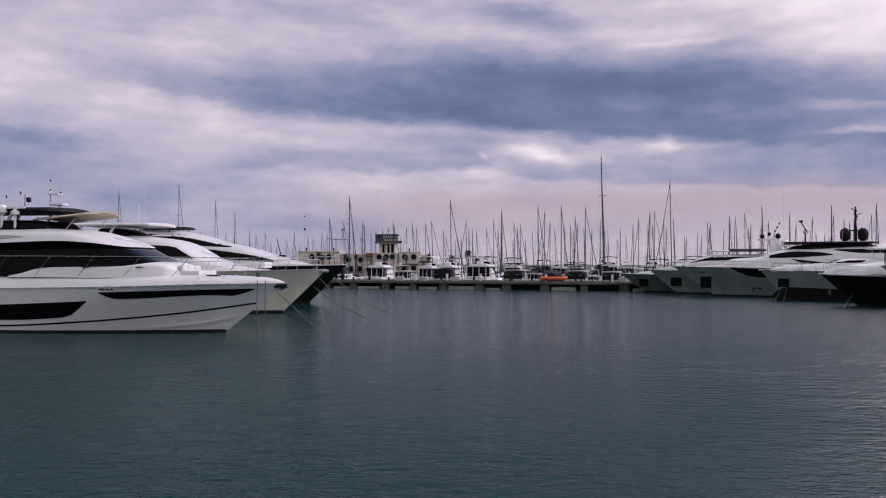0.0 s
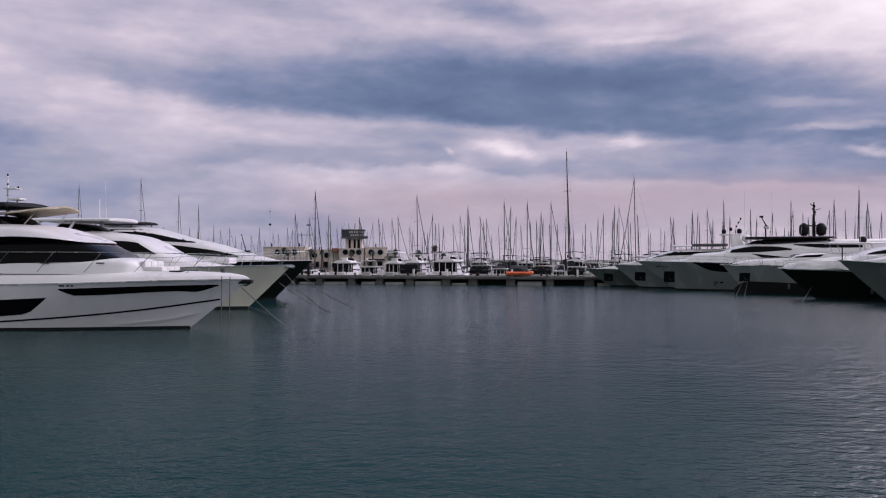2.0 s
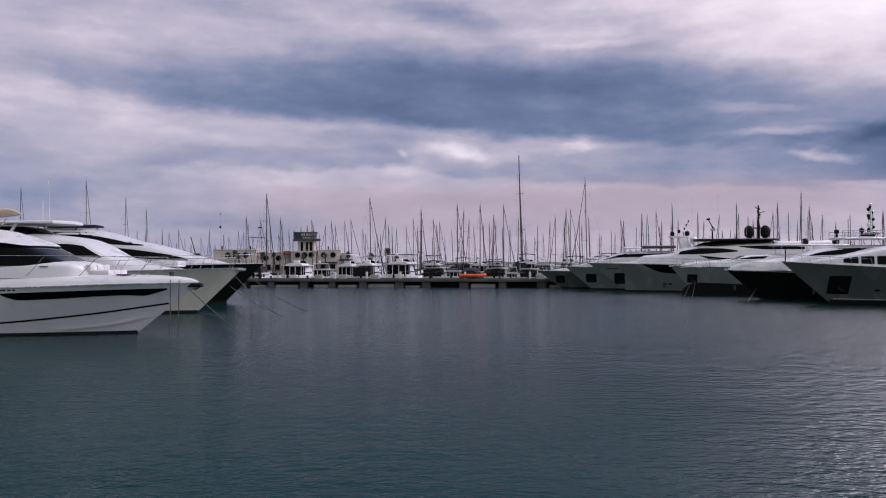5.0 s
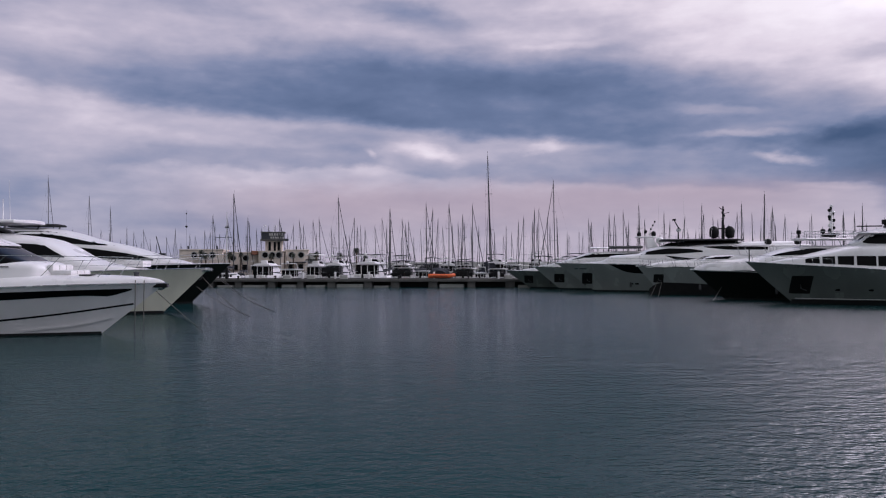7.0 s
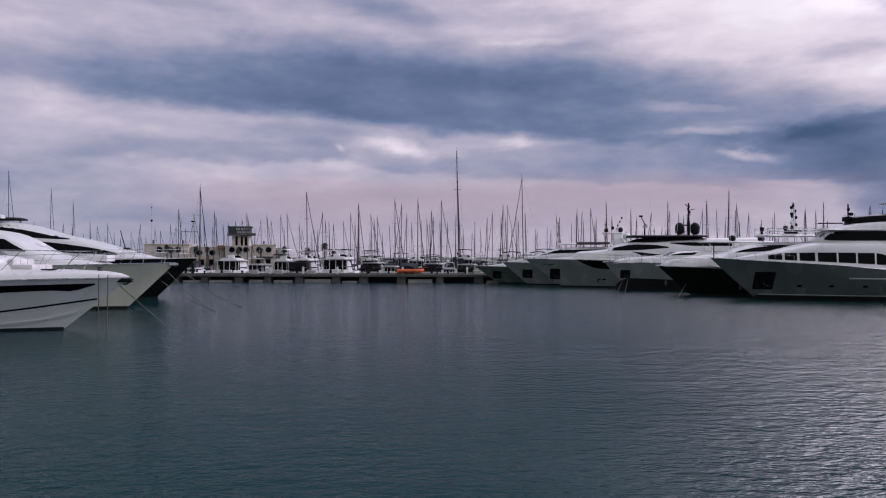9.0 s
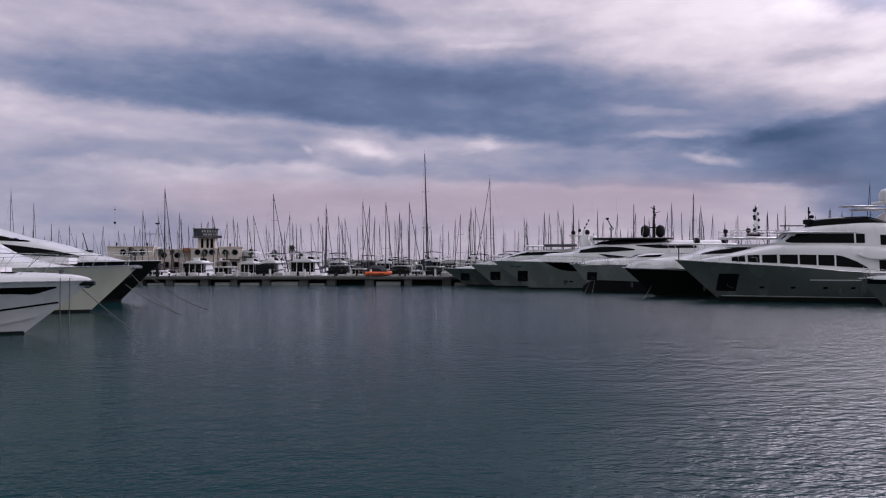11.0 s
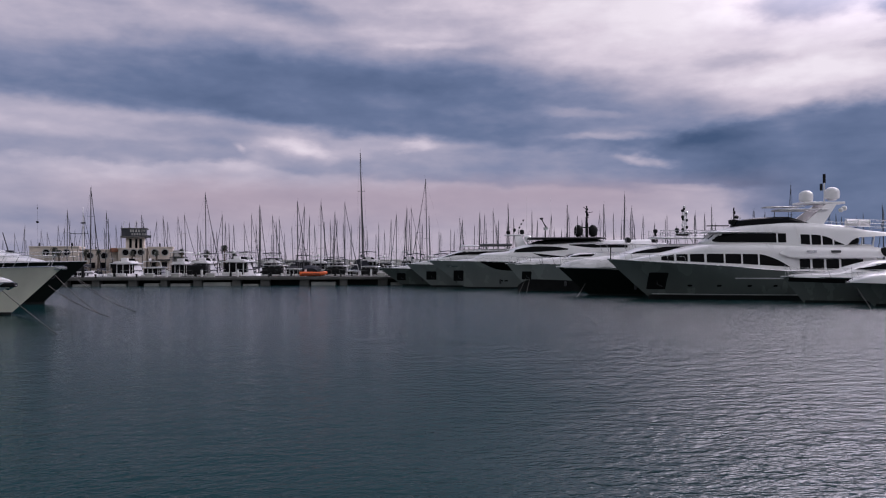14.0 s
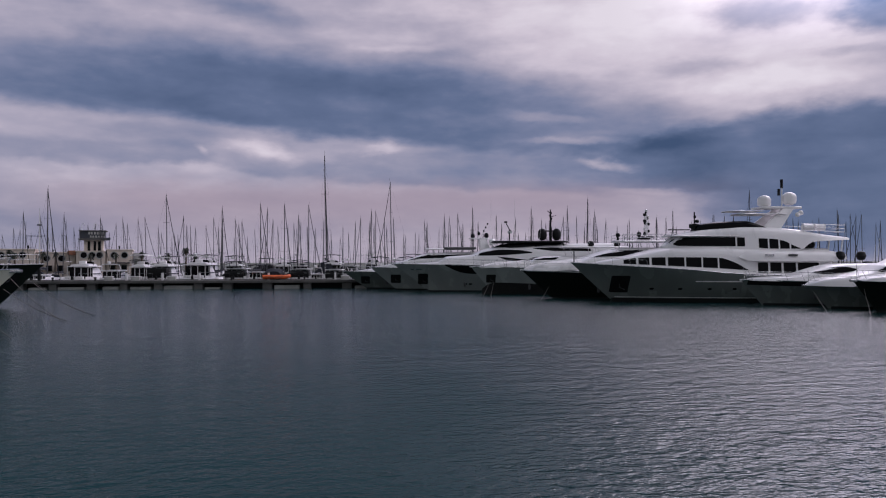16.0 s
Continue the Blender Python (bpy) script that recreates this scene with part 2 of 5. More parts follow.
WHITECLOTH = material("white_canvas", (0.72, 0.70, 0.70), 0.8, vary=0.12, bump=0.01, fine=8)
ROPE = material("rope", (0.10, 0.10, 0.09), 0.9, vary=0.3)
CHAIN = material("weathered_line", (0.13, 0.12, 0.11), 0.8, vary=0.4, fine=20)
CONCRETE = material("concrete", (0.11, 0.105, 0.10), 0.9, vary=0.35, scale=0.8, bump=0.01, fine=14, streak=1)
PALECON = material("pale_concrete", (0.42, 0.41, 0.39), 0.85, vary=0.3, scale=0.8, bump=0.01, streak=1)
RENDERWALL = material("ochre_render", (0.64, 0.55, 0.48), 0.9, vary=0.2, scale=0.5, bump=0.006, streak=1)
ORANGE = material("orange_rubber", (0.72, 0.13, 0.03), 0.5, vary=0.12)
RUBBER = material("grey_rubber", (0.06, 0.06, 0.065), 0.7, vary=0.2)
TEAK = material("teak", (0.24, 0.15, 0.08), 0.6, vary=0.25, scale=3, bump=0.003)
PALM = material("palm_leaf", (0.022, 0.028, 0.016), 0.6, vary=0.3)
BARK = material("palm_bark", (0.12, 0.09, 0.07), 0.9, vary=0.3, bump=0.02, fine=8)
SIGN = material("dark_sign", (0.05, 0.055, 0.07), 0.6, vary=0.2)
TERRA = material("terracotta", (0.30, 0.13, 0.08), 0.85, vary=0.25)

# water: ripples of several sizes, stronger where the breeze reaches
WATER = bpy.data.materials.new("harbour_water")
WATER.use_nodes = True
tw = WATER.node_tree
wb = tw.nodes["Principled BSDF"]
wb.inputs["Base Color"].default_value = (0.007, 0.036, 0.038, 1)
wb.inputs["Roughness"].default_value = 0.07
wb.inputs["IOR"].default_value = 1.33
wb.inputs["Specular IOR Level"].default_value = 0.20
tc = tw.nodes.new("ShaderNodeTexCoord")


def ripple(sx, sy, turn, detail, rough=0.5, distortion=0.0):
    mp = tw.nodes.new("ShaderNodeMapping")
    mp.inputs["Scale"].default_value = (sx, sy, 1)
    mp.inputs["Rotation"].default_value = (0, 0, radians(turn))
    tw.links.new(tc.outputs["Object"], mp.inputs[0])
    n = tw.nodes.new("ShaderNodeTexNoise")
    n.noise_dimensions = "2D"
    n.inputs["Scale"].default_value, n.inputs["Detail"].default_value = 1.0, detail
    n.inputs["Roughness"].default_value, n.inputs["Distortion"].default_value = rough, distortion
    tw.links.new(mp.outputs[0], n.inputs["Vector"])
    return n.outputs["Fac"]


def tmath(op, a, b):
    n = tw.nodes.new("ShaderNodeMath")
    n.operation = op
    for i, v in enumerate((a, b)):
        if isinstance(v, (int, float)):
            n.inputs[i].default_value = v
        else:
            tw.links.new(v, n.inputs[i])
    return n.outputs[0]


chop = tmath("ADD", tmath("MULTIPLY", ripple(2.9, 4.0, 20, 3.0, 0.5, 0.2), 0.075), tmath("MULTIPLY", ripple(8.0, 11.0, 8, 2.0), 0.026))
# the breeze: calm in the lee of the row of yachts, ruffled in the open basin; also masks the painted gloss
gust_gloss = tw.nodes.new("ShaderNodeMapRange")
gust_gloss.interpolation_type = "SMOOTHSTEP"
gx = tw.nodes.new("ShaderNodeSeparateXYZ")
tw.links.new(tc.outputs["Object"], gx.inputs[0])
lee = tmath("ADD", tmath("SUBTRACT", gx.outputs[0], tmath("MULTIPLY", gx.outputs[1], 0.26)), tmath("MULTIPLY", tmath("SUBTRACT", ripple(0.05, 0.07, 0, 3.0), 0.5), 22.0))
tw.links.new(lee, gust_gloss.inputs["Value"])
gust_gloss.inputs["From Min"].default_value, gust_gloss.inputs["From Max"].default_value = -4.0, 8.0
gust_gloss.inputs["To Min"].default_value, gust_gloss.inputs["To Max"].default_value = 0.42, 1.05
swell = tmath("ADD", tmath("MULTIPLY", ripple(0.25, 0.45, 30, 2.0), 0.22), tmath("MULTIPLY", tmath("MULTIPLY", ripple(0.8, 1.5, 14, 3.0, 0.6), 0.42), gust_gloss.outputs[0]))
height = tmath("ADD", tmath("MULTIPLY", chop, gust_gloss.outputs[0]), tmath("ADD", tmath("MULTIPLY", swell, 0.25), tmath("MULTIPLY", ripple(17.0, 23.0, 12, 1.0), 0.0055)))
wbump = tw.nodes.new("ShaderNodeBump")
wbump.inputs["Strength"].default_value, wbump.inputs["Distance"].default_value = 1.0, 1.0
tw.links.new(height, wbump.inputs["Height"])
tw.links.new(wbump.outputs[0], wb.inputs["Normal"])
# reflected light painted by place: weak near the west yachts, stronger east
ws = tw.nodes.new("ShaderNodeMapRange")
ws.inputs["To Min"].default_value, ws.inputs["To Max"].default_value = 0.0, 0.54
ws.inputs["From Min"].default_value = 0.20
tw.links.new(tmath("POWER", gust_gloss.outputs[0], 1.5), ws.inputs["Value"])
# far water's reflection brightened by distance, put in by hand
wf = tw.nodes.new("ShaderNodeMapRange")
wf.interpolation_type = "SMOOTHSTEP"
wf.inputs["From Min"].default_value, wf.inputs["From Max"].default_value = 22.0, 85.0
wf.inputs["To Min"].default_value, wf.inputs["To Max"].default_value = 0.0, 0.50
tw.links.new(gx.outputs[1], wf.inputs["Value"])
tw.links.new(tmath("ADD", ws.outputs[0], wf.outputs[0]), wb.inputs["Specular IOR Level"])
wr = tw.nodes.new("ShaderNodeMapRange")
wr.inputs["To Min"].default_value, wr.inputs["To Max"].default_value = 0.07, 0.10
tw.links.new(gust_gloss.outputs[0], wr.inputs["Value"])
tw.links.new(wr.outputs[0], wb.inputs["Roughness"])


# ---- mesh kit ----
def part(name, bm, mat, parent=None, label="", sharp=35):
    bm.normal_update()
    for f in bm.faces:
        f.smooth = True
    lim = radians(sharp)
    for e in bm.edges:
        if len(e.link_faces) == 2 and e.calc_face_angle(0) > lim:
            e.smooth = False
    me = bpy.data.meshes.new(name)
    bm.to_mesh(me)
    bm.free()
    me.materials.append(mat)
    ob = new(name, me)
    if parent is not None:
        ob.parent = parent
    if label:
        ob["label"] = label
    return ob


def thing(name, m, label, category, group=""):
    return tagged(place(new(name), m), label, category, group)


def place(ob, m):
    ob.matrix_basis = m
    return ob


def curve(pts):
    """A smooth line through (u, v) points that never overshoots."""
    x, y = np.array(pts, float).T
    d = np.diff(y) / np.diff(x)
    m = np.zeros(len(x))
    m[0], m[-1] = d[0], d[-1]
    for i in range(1, len(x) - 1):
        if d[i - 1] * d[i] > 0:
            m[i] = 2 / (1 / d[i - 1] + 1 / d[i])

    def f(u):
        u = min(max(u, x[0]), x[-1])
        i = min(max(int(np.searchsorted(x, u)) - 1, 0), len(d) - 1)
        h = x[i + 1] - x[i]
        s = (u - x[i]) / h
        return float((1 + 2 * s) * (1 - s) ** 2 * y[i] + s * (1 - s) ** 2 * h * m[i] + s * s * (3 - 2 * s) * y[i + 1] + s * s * (s - 1) * h * m[i + 1])

    f.span = (x[0], x[-1])
    return f


def as_curve(c):
    return c if callable(c) else curve(c)


def sheet(bm, rows, close=False):
    """Quads between rows of points."""
    vs = [[bm.verts.new(p) for p in r] for r in rows]
    for a, b in zip(vs, vs[1:]):
        n = len(a)
        for j in range(n if close else n - 1):
            k = (j + 1) % n
            bm.faces.new((a[j], a[k], b[k], b[j]))
    return vs


def weld(bm, d=0.0006):
    bmesh.ops.remove_doubles(bm, verts=bm.verts, dist=d)
    bmesh.ops.dissolve_degenerate(bm, edges=bm.edges, dist=d)
    bmesh.ops.recalc_face_normals(bm, faces=bm.faces)


def add_tube(bm, pts, r, n=6, r_end=None):
    pts = [Vector(p) for p in pts]
    rings = []
    for i, p in enumerate(pts):
        d = (pts[min(i + 1, len(pts) - 1)] - pts[max(i - 1, 0)]).normalized()
        a = d.cross(Vector((0, 0, 1)) if abs(d.z) < 0.95 else Vector((1, 0, 0))).normalized()
        b = d.cross(a)
        rad = r if r_end is None else r + (r_end - r) * i / (len(pts) - 1)
        rings.append([p + (a * math.cos(2 * math.pi * k / n) + b * math.sin(2 * math.pi * k / n)) * rad for k in range(n)])
    vs = sheet(bm, rings, True)
    bm.faces.new(vs[0][::-1])
    bm.faces.new(vs[-1])


def tube(pts, r, n=6, r_end=None):
    bm = bmesh.new()
    add_tube(bm, pts, r, n, r_end)
    return bm


def add_box(bm, x0, x1, y0, y1, z0, z1, bevel=0.0):
    g = bmesh.ops.create_cube(bm, size=1, matrix=Matrix.LocRotScale(((x0 + x1) / 2, (y0 + y1) / 2, (z0 + z1) / 2), None, (abs(x1 - x0), abs(y1 - y0), abs(z1 - z0))))
    if bevel:
        es = {e for v in g["verts"] for e in v.link_edges}
        bmesh.ops.bevel(bm, geom=list(es), offset=bevel, segments=2, affect="EDGES", profile=0.6)


def box(x0, x1, y0, y1, z0, z1, bevel=0.0):
    bm = bmesh.new()
    add_box(bm, x0, x1, y0, y1, z0, z1, bevel)
    return bm


def add_lathe(bm, prof, at=(0, 0, 0), n=20):
    rows = [[(at[0] + r * math.cos(2 * math.pi * k / n), at[1] + r * math.sin(2 * math.pi * k / n), at[2] + z) for k in range(n)] for r, z in prof]
    vs = sheet(bm, rows, True)
    if prof[0][0] > 0.01:
        bm.faces.new(vs[0][::-1])
    if prof[-1][0] > 0.01:
        bm.faces.new(vs[-1])


def lathe(prof, at=(0, 0, 0), n=20):
    bm = bmesh.new()
    add_lathe(bm, prof, at, n)
    weld(bm)
    return bm


def dome(parent, u, y, z, r, mat, label="", tall=1.0):
    """A satellite dome: a drum with a round cap."""
    prof = [(r * 0.55, -0.02), (r * 0.6, r * 0.1), (r * 0.93, r * 0.25), (r, r * 0.6), (r, r * 1.05)] + [(r * math.cos(a), r * (1.1 + 0.75 * math.sin(a))) for a in np.linspace(0, math.pi / 2, 8)]
    prof = [(a, h * tall) for a, h in prof]
    return part("satellite_dome", lathe(prof, (-u, y, z), 20), mat, parent, label)


# ---- boats ----
def make_hull(length, beam, sheer, rake, entry=0.5, full=2.6, fine=1.5, keel=-0.5, flare=0.82, power=1.0):
    """Half-width of a hull at u aft of the bow and height z, with the numbers that shape it."""
    sh = as_curve(sheer)
    zb = sh(0)

    def stem(k):
        z = keel + (zb - keel) * k
        return rake * max(0.0, 1 - max(z, -0.4) / zb) ** power

    def width(u, z):
        k = min(max((z - keel) / (sh(u) - keel), 0), 1)
        q = min(max((u - stem(k)) / (length * entry), 0), 1)
        e = fine + (full - fine) * k * k
        tail = 1 - 0.06 * max(0, u / length - 0.6) / 0.4
        return beam / 2 * (flare + (1 - flare) * k) * (1 - (1 - q) ** e) * tail

    width.stem, width.sheer, width.length, width.keel, width.beam = stem, sh, length, keel, beam
    return width


def hull_mesh(w, levels=13, stations=34):
    bm = bmesh.new()
    for side in (1, -1):
        rows = []
        for i in range(levels + 1):
            k = i / levels
            u0 = w.stem(k)
            row = []
            for j in range(stations + 1):
                u = u0 + (w.length - u0) * (j / stations) ** 1.6
                z = w.keel + (w.sheer(u) - w.keel) * k
                row.append((-u, side * w(u, z), z))
            rows.append(row)
        sheet(bm, rows)
    weld(bm)
    back = sorted((v for v in bm.verts if abs(v.co.x + w.length) < 1e-4), key=lambda v: math.atan2(v.co.z - 0.5, v.co.y))
    if len(back) > 2:
        bm.faces.new(back)
    bmesh.ops.recalc_face_normals(bm, faces=bm.faces)
    return bm


def deck_mesh(w, drop=0.04, n=30):
    bm = bmesh.new()
    rows = []
    for j in range(n + 1):
        u = 0.05 + (w.length - 0.07) * (j / n) ** 1.4
        z = w.sheer(u) - drop
        y = w(u, z) * 0.995
        rows.append([(-u, y * s, z + 0.05 * (1 - s * s) * min(1, y)) for s in (-1, -0.5, 0, 0.5, 1)])
    sheet(bm, rows)
    weld(bm)
    return bm


def make_house(top, bot, wid, tum=0.10, p=0.34, span=None):
    tp, bt, wd = as_curve(top), as_curve(bot), as_curve(wid)

    def width(u, z):
        f = min(max((z - bt(u)) / max(tp(u) - bt(u), 1e-3), 0), 0.999)
        return wd(u) * (1 - tum * f) * (1 - f ** (2 / p)) ** (p / 2)

    width.top, width.bot, width.wid, width.tum, width.p = tp, bt, wd, tum, p
    width.span = span or tp.span
    return width


def house_mesh(h, n=46, m=12):
    bm = bmesh.new()
    u0, u1 = h.span
    rows = []
    for i in range(n + 1):
        s = i / n
        u = u0 + (u1 - u0) * s ** 1.25
        zb, zt, w = h.bot(u), max(h.top(u), h.bot(u) + 0.004), h.wid(u)
        half = []
        for j in range(m + 1):
            a = math.pi / 2 * j / m
            f = max(math.sin(a), 0) ** h.p
            y = w * (1 - h.tum * f) * max(math.cos(a), 0) ** h.p if j < m else 0.0
            half.append((-u, y, zb + (zt - zb) * f + 0.03 * (1 - y / max(w, 0.01)) * min(1, (zt - zb))))
        rows.append([(x, y, z) for x, y, z in half] + [(x, -y, z) for x, y, z in half[-2::-1]])
    vs = sheet(bm, rows)
    for r in (vs[0], vs[-1]):
        try:
            bm.faces.new(r)
        except ValueError:
            pass
    weld(bm)
    return bm


def patch_mesh(w, top, bot, side, u0=None, u1=None, off=0.018, n=20, m=3, sink=0.03):
    """A pane or band lying on a surface of half-width w, with a rim that sinks into it."""
    tp, bt = as_curve(top), as_curve(bot)
    a, b = max(tp.span[0], bt.span[0]), min(tp.span[1], bt.span[1])
    a, b = (a if u0 is None else u0), (b if u1 is None else u1)
    bm = bmesh.new()
    rows = []
    for j in range(-1, m + 2):
        row = []
        for i in range(-1, n + 2):
            u = a + (b - a) * min(max(i / n, 0), 1)
            hi, lo = tp(u), bt(u)
            hi = max(hi, lo + 0.003)
            z = lo + (hi - lo) * min(max(j / m, 0), 1)
            rim = j in (-1, m + 1) or i in (-1, n + 1)
            row.append((-u, side * max(w(u, z) + (off - sink if rim else off), 0.0), z))
        rows.append(row)
    sheet(bm, rows)
    bmesh.ops.recalc_face_normals(bm, faces=bm.faces)
    return bm


def panes(parent, w, top, bot, mat=None, name="window", splits=None, off=0.018, label="", n=20, m=3):
    tp, bt = as_curve(top), as_curve(bot)
    a, b = max(tp.span[0], bt.span[0]), min(tp.span[1], bt.span[1])
    for side in (1, -1):
        for u0, u1 in splits or [(a, b)]:
            part(name, patch_mesh(w, tp, bt, side, u0, u1, off, n if not splits else 6, m), mat or GLASS, parent, label)


def stripe(parent, w, line, thick, mat, name="stripe", off=0.012, label=""):
    c = as_curve(line)
    lo = lambda u: c(u) - thick / 2
    hi = lambda u: c(u) + thick / 2
    lo.span = hi.span = c.span
    panes(parent, w, hi, lo, mat, name, None, off, label, 28, 1)


def guard_rail(parent, w, base, u0, u1, high, posts, inset=0.12, mid=True, lean=0.35, around=True, r=0.017):
    """Polished rail on raked posts, along both sides and round the bow."""
    bs = as_curve(base)
    us = np.linspace(u0, u1, 22)

    def at(u, s, h):
        y = max(w(max(u, 0.02), bs(u) - 0.06) - inset, 0.06)
        return (-u, s * y, bs(u) + h)

    for h in ((high, high * 0.5) if mid else (high,)):
        bm = bmesh.new()
        left = [at(u, 1, h) for u in us]
        right = [at(u, -1, h) for u in us]
        if around:
            add_tube(bm, left[::-1] + right, r if h == high else r * 0.6)
        else:
            add_tube(bm, left, r if h == high else r * 0.6)
            add_tube(bm, right, r if h == high else r * 0.6)
        part("rail", bm, STEEL, parent, "thin polished steel rail")
    for u in np.linspace(u0 + 0.05, u1, posts):
        for s in (1, -1):
            a, b = at(u + lean * high, s, -0.03), at(u, s, high)
            part("stanchion", tube([a, b], r * 0.9, 5), STEEL, parent)


def crumple(bm, amount, size, seed):
    """Folds in a cloth cover."""
    for v in bm.verts:
        v.co += noise.noise_vector(v.co * size + Vector((seed, 0, 0))) * amount
    return bm


def slab_top(parent, u0, u1, half, z, thick, mat, name="hardtop", crown=0.08, label="", nose=0.5):
    """A hardtop or bimini: a thin crowned shell with rounded ends."""
    n = 18
    bm = bmesh.new()
    rows_t, rows_b = [], []
    for i in range(n + 1):
        u = u0 + (u1 - u0) * i / n
        q = min(1, (u - u0) / nose)
        q2 = min(1, (u1 - u) / nose)
        y = half * (0.62 + 0.38 * math.sqrt(max(0, 1 - (1 - q) ** 2))) * (0.8 + 0.2 * math.sqrt(max(0, 1 - (1 - q2) ** 2)))
        row = [(-u, y * s, z + crown * (1 - s * s) - 0.35 * thick * (abs(s) > 0.99)) for s in (-1, -0.96, -0.6, 0, 0.6, 0.96, 1)]
        rows_t.append(row)
        rows_b.append([(x, yy, zz - thick * (0.4 if abs(abs(yy) - y) < 1e-6 else 1)) for x, yy, zz in row])
    loop = [a + b[::-1] for a, b in zip(rows_t, rows_b)]
    vs = sheet(bm, loop, True)
    bm.faces.new(vs[0][::-1])
    bm.faces.new(vs[-1])
    bmesh.ops.recalc_face_normals(bm, faces=bm.faces)
    return part(name, bm, mat, parent, label)


def legs(parent, us, half, z0, z1, mat, rake=0.4, r=0.05, name="support"):
    for u in us:
        for s in (1, -1):
            part(name, tube([(-u - rake, s * half, z0), (-u, s * half * 0.95, z1)], r), mat, parent)


def pole(parent, u, y, z0, z1, r, mat, name="mast", r_end=None, n=7):
    part(name, tube([(-u, y, z0), (-u, y, z1)], r, n, r_end), mat, parent)


def whip(parent, u, y, z0, z1, tilt=0.3):
    part("antenna", tube([(-u, y, z0), (-u - tilt, y, z1)], 0.02, 5, 0.008), GEL, parent)


def hull_set(parent, w, mat, boot=0.14, boot_mat=None, pocket=None, cap=True):
    part("hull", hull_mesh(w), mat, parent)
    part("deck", deck_mesh(w), GEL, parent, "white deck")
    a = w.stem(0.2) + 0.1
    lo, hi = curve([(a, -0.25), (w.length - 0.05, -0.25)]), curve([(a, boot), (w.length - 0.05, boot)])
    for s in (1, -1):
        part("boot_stripe", patch_mesh(w, hi, lo, s, None, None, 0.03, 40, 3, 0.06), boot_mat or ANTIFOUL, parent, "dark antifouling at the waterline")
    if cap:
        for s in (1, -1):
            pts = [(-u, s * (w(u, w.sheer(u)) + 0.01), w.sheer(u)) for u in np.linspace(0.0, w.length, 40) ** 1.0]
            part("rub_rail", tube(pts, 0.035, 5), STEEL if mat is not DARKHULL else GEL, parent)
    if pocket:
        u0, u1, z0, z1 = pocket
        for s in (1, -1):
            p = part("anchor_pocket", patch_mesh(w, [(u0, z1 - 0.02), (u0 + 0.12, z1), (u1 - 0.1, z1), (u1, z1 - 0.05)], [(u0, z0 + 0.05), (u0 + 0.12, z0), (u1 - 0.1, z0), (u1, z0 + 0.02)], s, None, None, 0.012, 10, 4), BLACK, parent, "dark recessed anchor pocket")
            um, zm = (u0 + u1) / 2, (z0 + z1) / 2
            y = s * (w(um, zm) + 0.03)
            part("anchor", tube([(-um + 0.05, y, zm + 0.35 * (z1 - z0)), (-um, y, zm - 0.2 * (z1 - z0)), (-um - 0.3 * (u1 - u0), y, zm - 0.32 * (z1 - z0))], 0.05, 6), RUBBER, p)


def boat_at(name, tip, heading, label, category="yacht", group=""):
    return thing(name, pose(tip[0], tip[1], 0, 0, 0, heading), label, category, group)
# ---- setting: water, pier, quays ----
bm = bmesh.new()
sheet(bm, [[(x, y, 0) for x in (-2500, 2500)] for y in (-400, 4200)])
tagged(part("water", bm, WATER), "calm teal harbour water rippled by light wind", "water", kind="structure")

PIER = Vector((5.5, 114.0, 0))
PIER_TURN = -15.0
pier_m = pose(PIER.x, PIER.y, 0, 0, 0, PIER_TURN)


def on_pier(x, y, z=0.0, turn=0.0):
    return pier_m @ pose(x, y, z, 0, 0, turn)


pier = tagged(place(new("pier"), pier_m), "long low concrete pier with dark openings under its deck", "pier", kind="structure")
part("pier_deck", box(-62, 42, 0, 3.2, 0.80, 1.18, 0.04), CONCRETE, pier)
part("kerb", box(-62, 42, 2.8, 3.1, 1.18, 1.28, 0.03), CONCRETE, pier)
# black sheet stands in for the shade under the deck
part("under_deck_shade", box(-62, 42, 2.2, 2.9, -1.0, 0.80), BLACK, pier)
rng = random.Random(4)
x = -60.0
while x < 40:
    wdt = rng.uniform(0.8, 1.4)
    part("pile", box(x, x + wdt, 0.25, 1.6, -1.0, 0.80, 0.03), CONCRETE, pier)
    x += wdt
    gap = rng.uniform(2.2, 4.4)
    if rng.random() < 0.5:
        part("float_panel", box(x + rng.uniform(0.1, 0.9), x + gap - rng.uniform(0.1, 0.6), 0.5, 1.8, -0.3, rng.uniform(0.2, 0.55), 0.05), PALECON, pier, "pale float between the piles")
    x += gap

tagged(part("quay", box(-12, 12, -16, 0.7, -2, 1.95), CONCRETE), "plain concrete quay under the viewer", "quay", kind="structure")
q = tagged(place(new("quay_east"), pose(74, 56, 0, 0, 0, -16)), "plain concrete quay behind the moored sterns", "quay", kind="structure")
part("quay_body", box(0, 30, -45, 80, -2, 1.2, 0.05), CONCRETE, q)
q = tagged(place(new("quay_west"), pose(-46, 60, 0, 0, 0, -8)), "plain concrete quay behind the moored sterns", "quay", kind="structure")
part("quay_body", box(-20, 0, -40, 60, -2, 1.2, 0.05), CONCRETE, q)


bw = tagged(place(new("breakwater"), pose(0, 330, 0, 0, 0, -4)), "low dark breakwater closing the far side of the marina", "breakwater", kind="structure")
part("mole", box(-420, 520, 0, 12, -2, 3.5, 0.3), PALECON, bw)


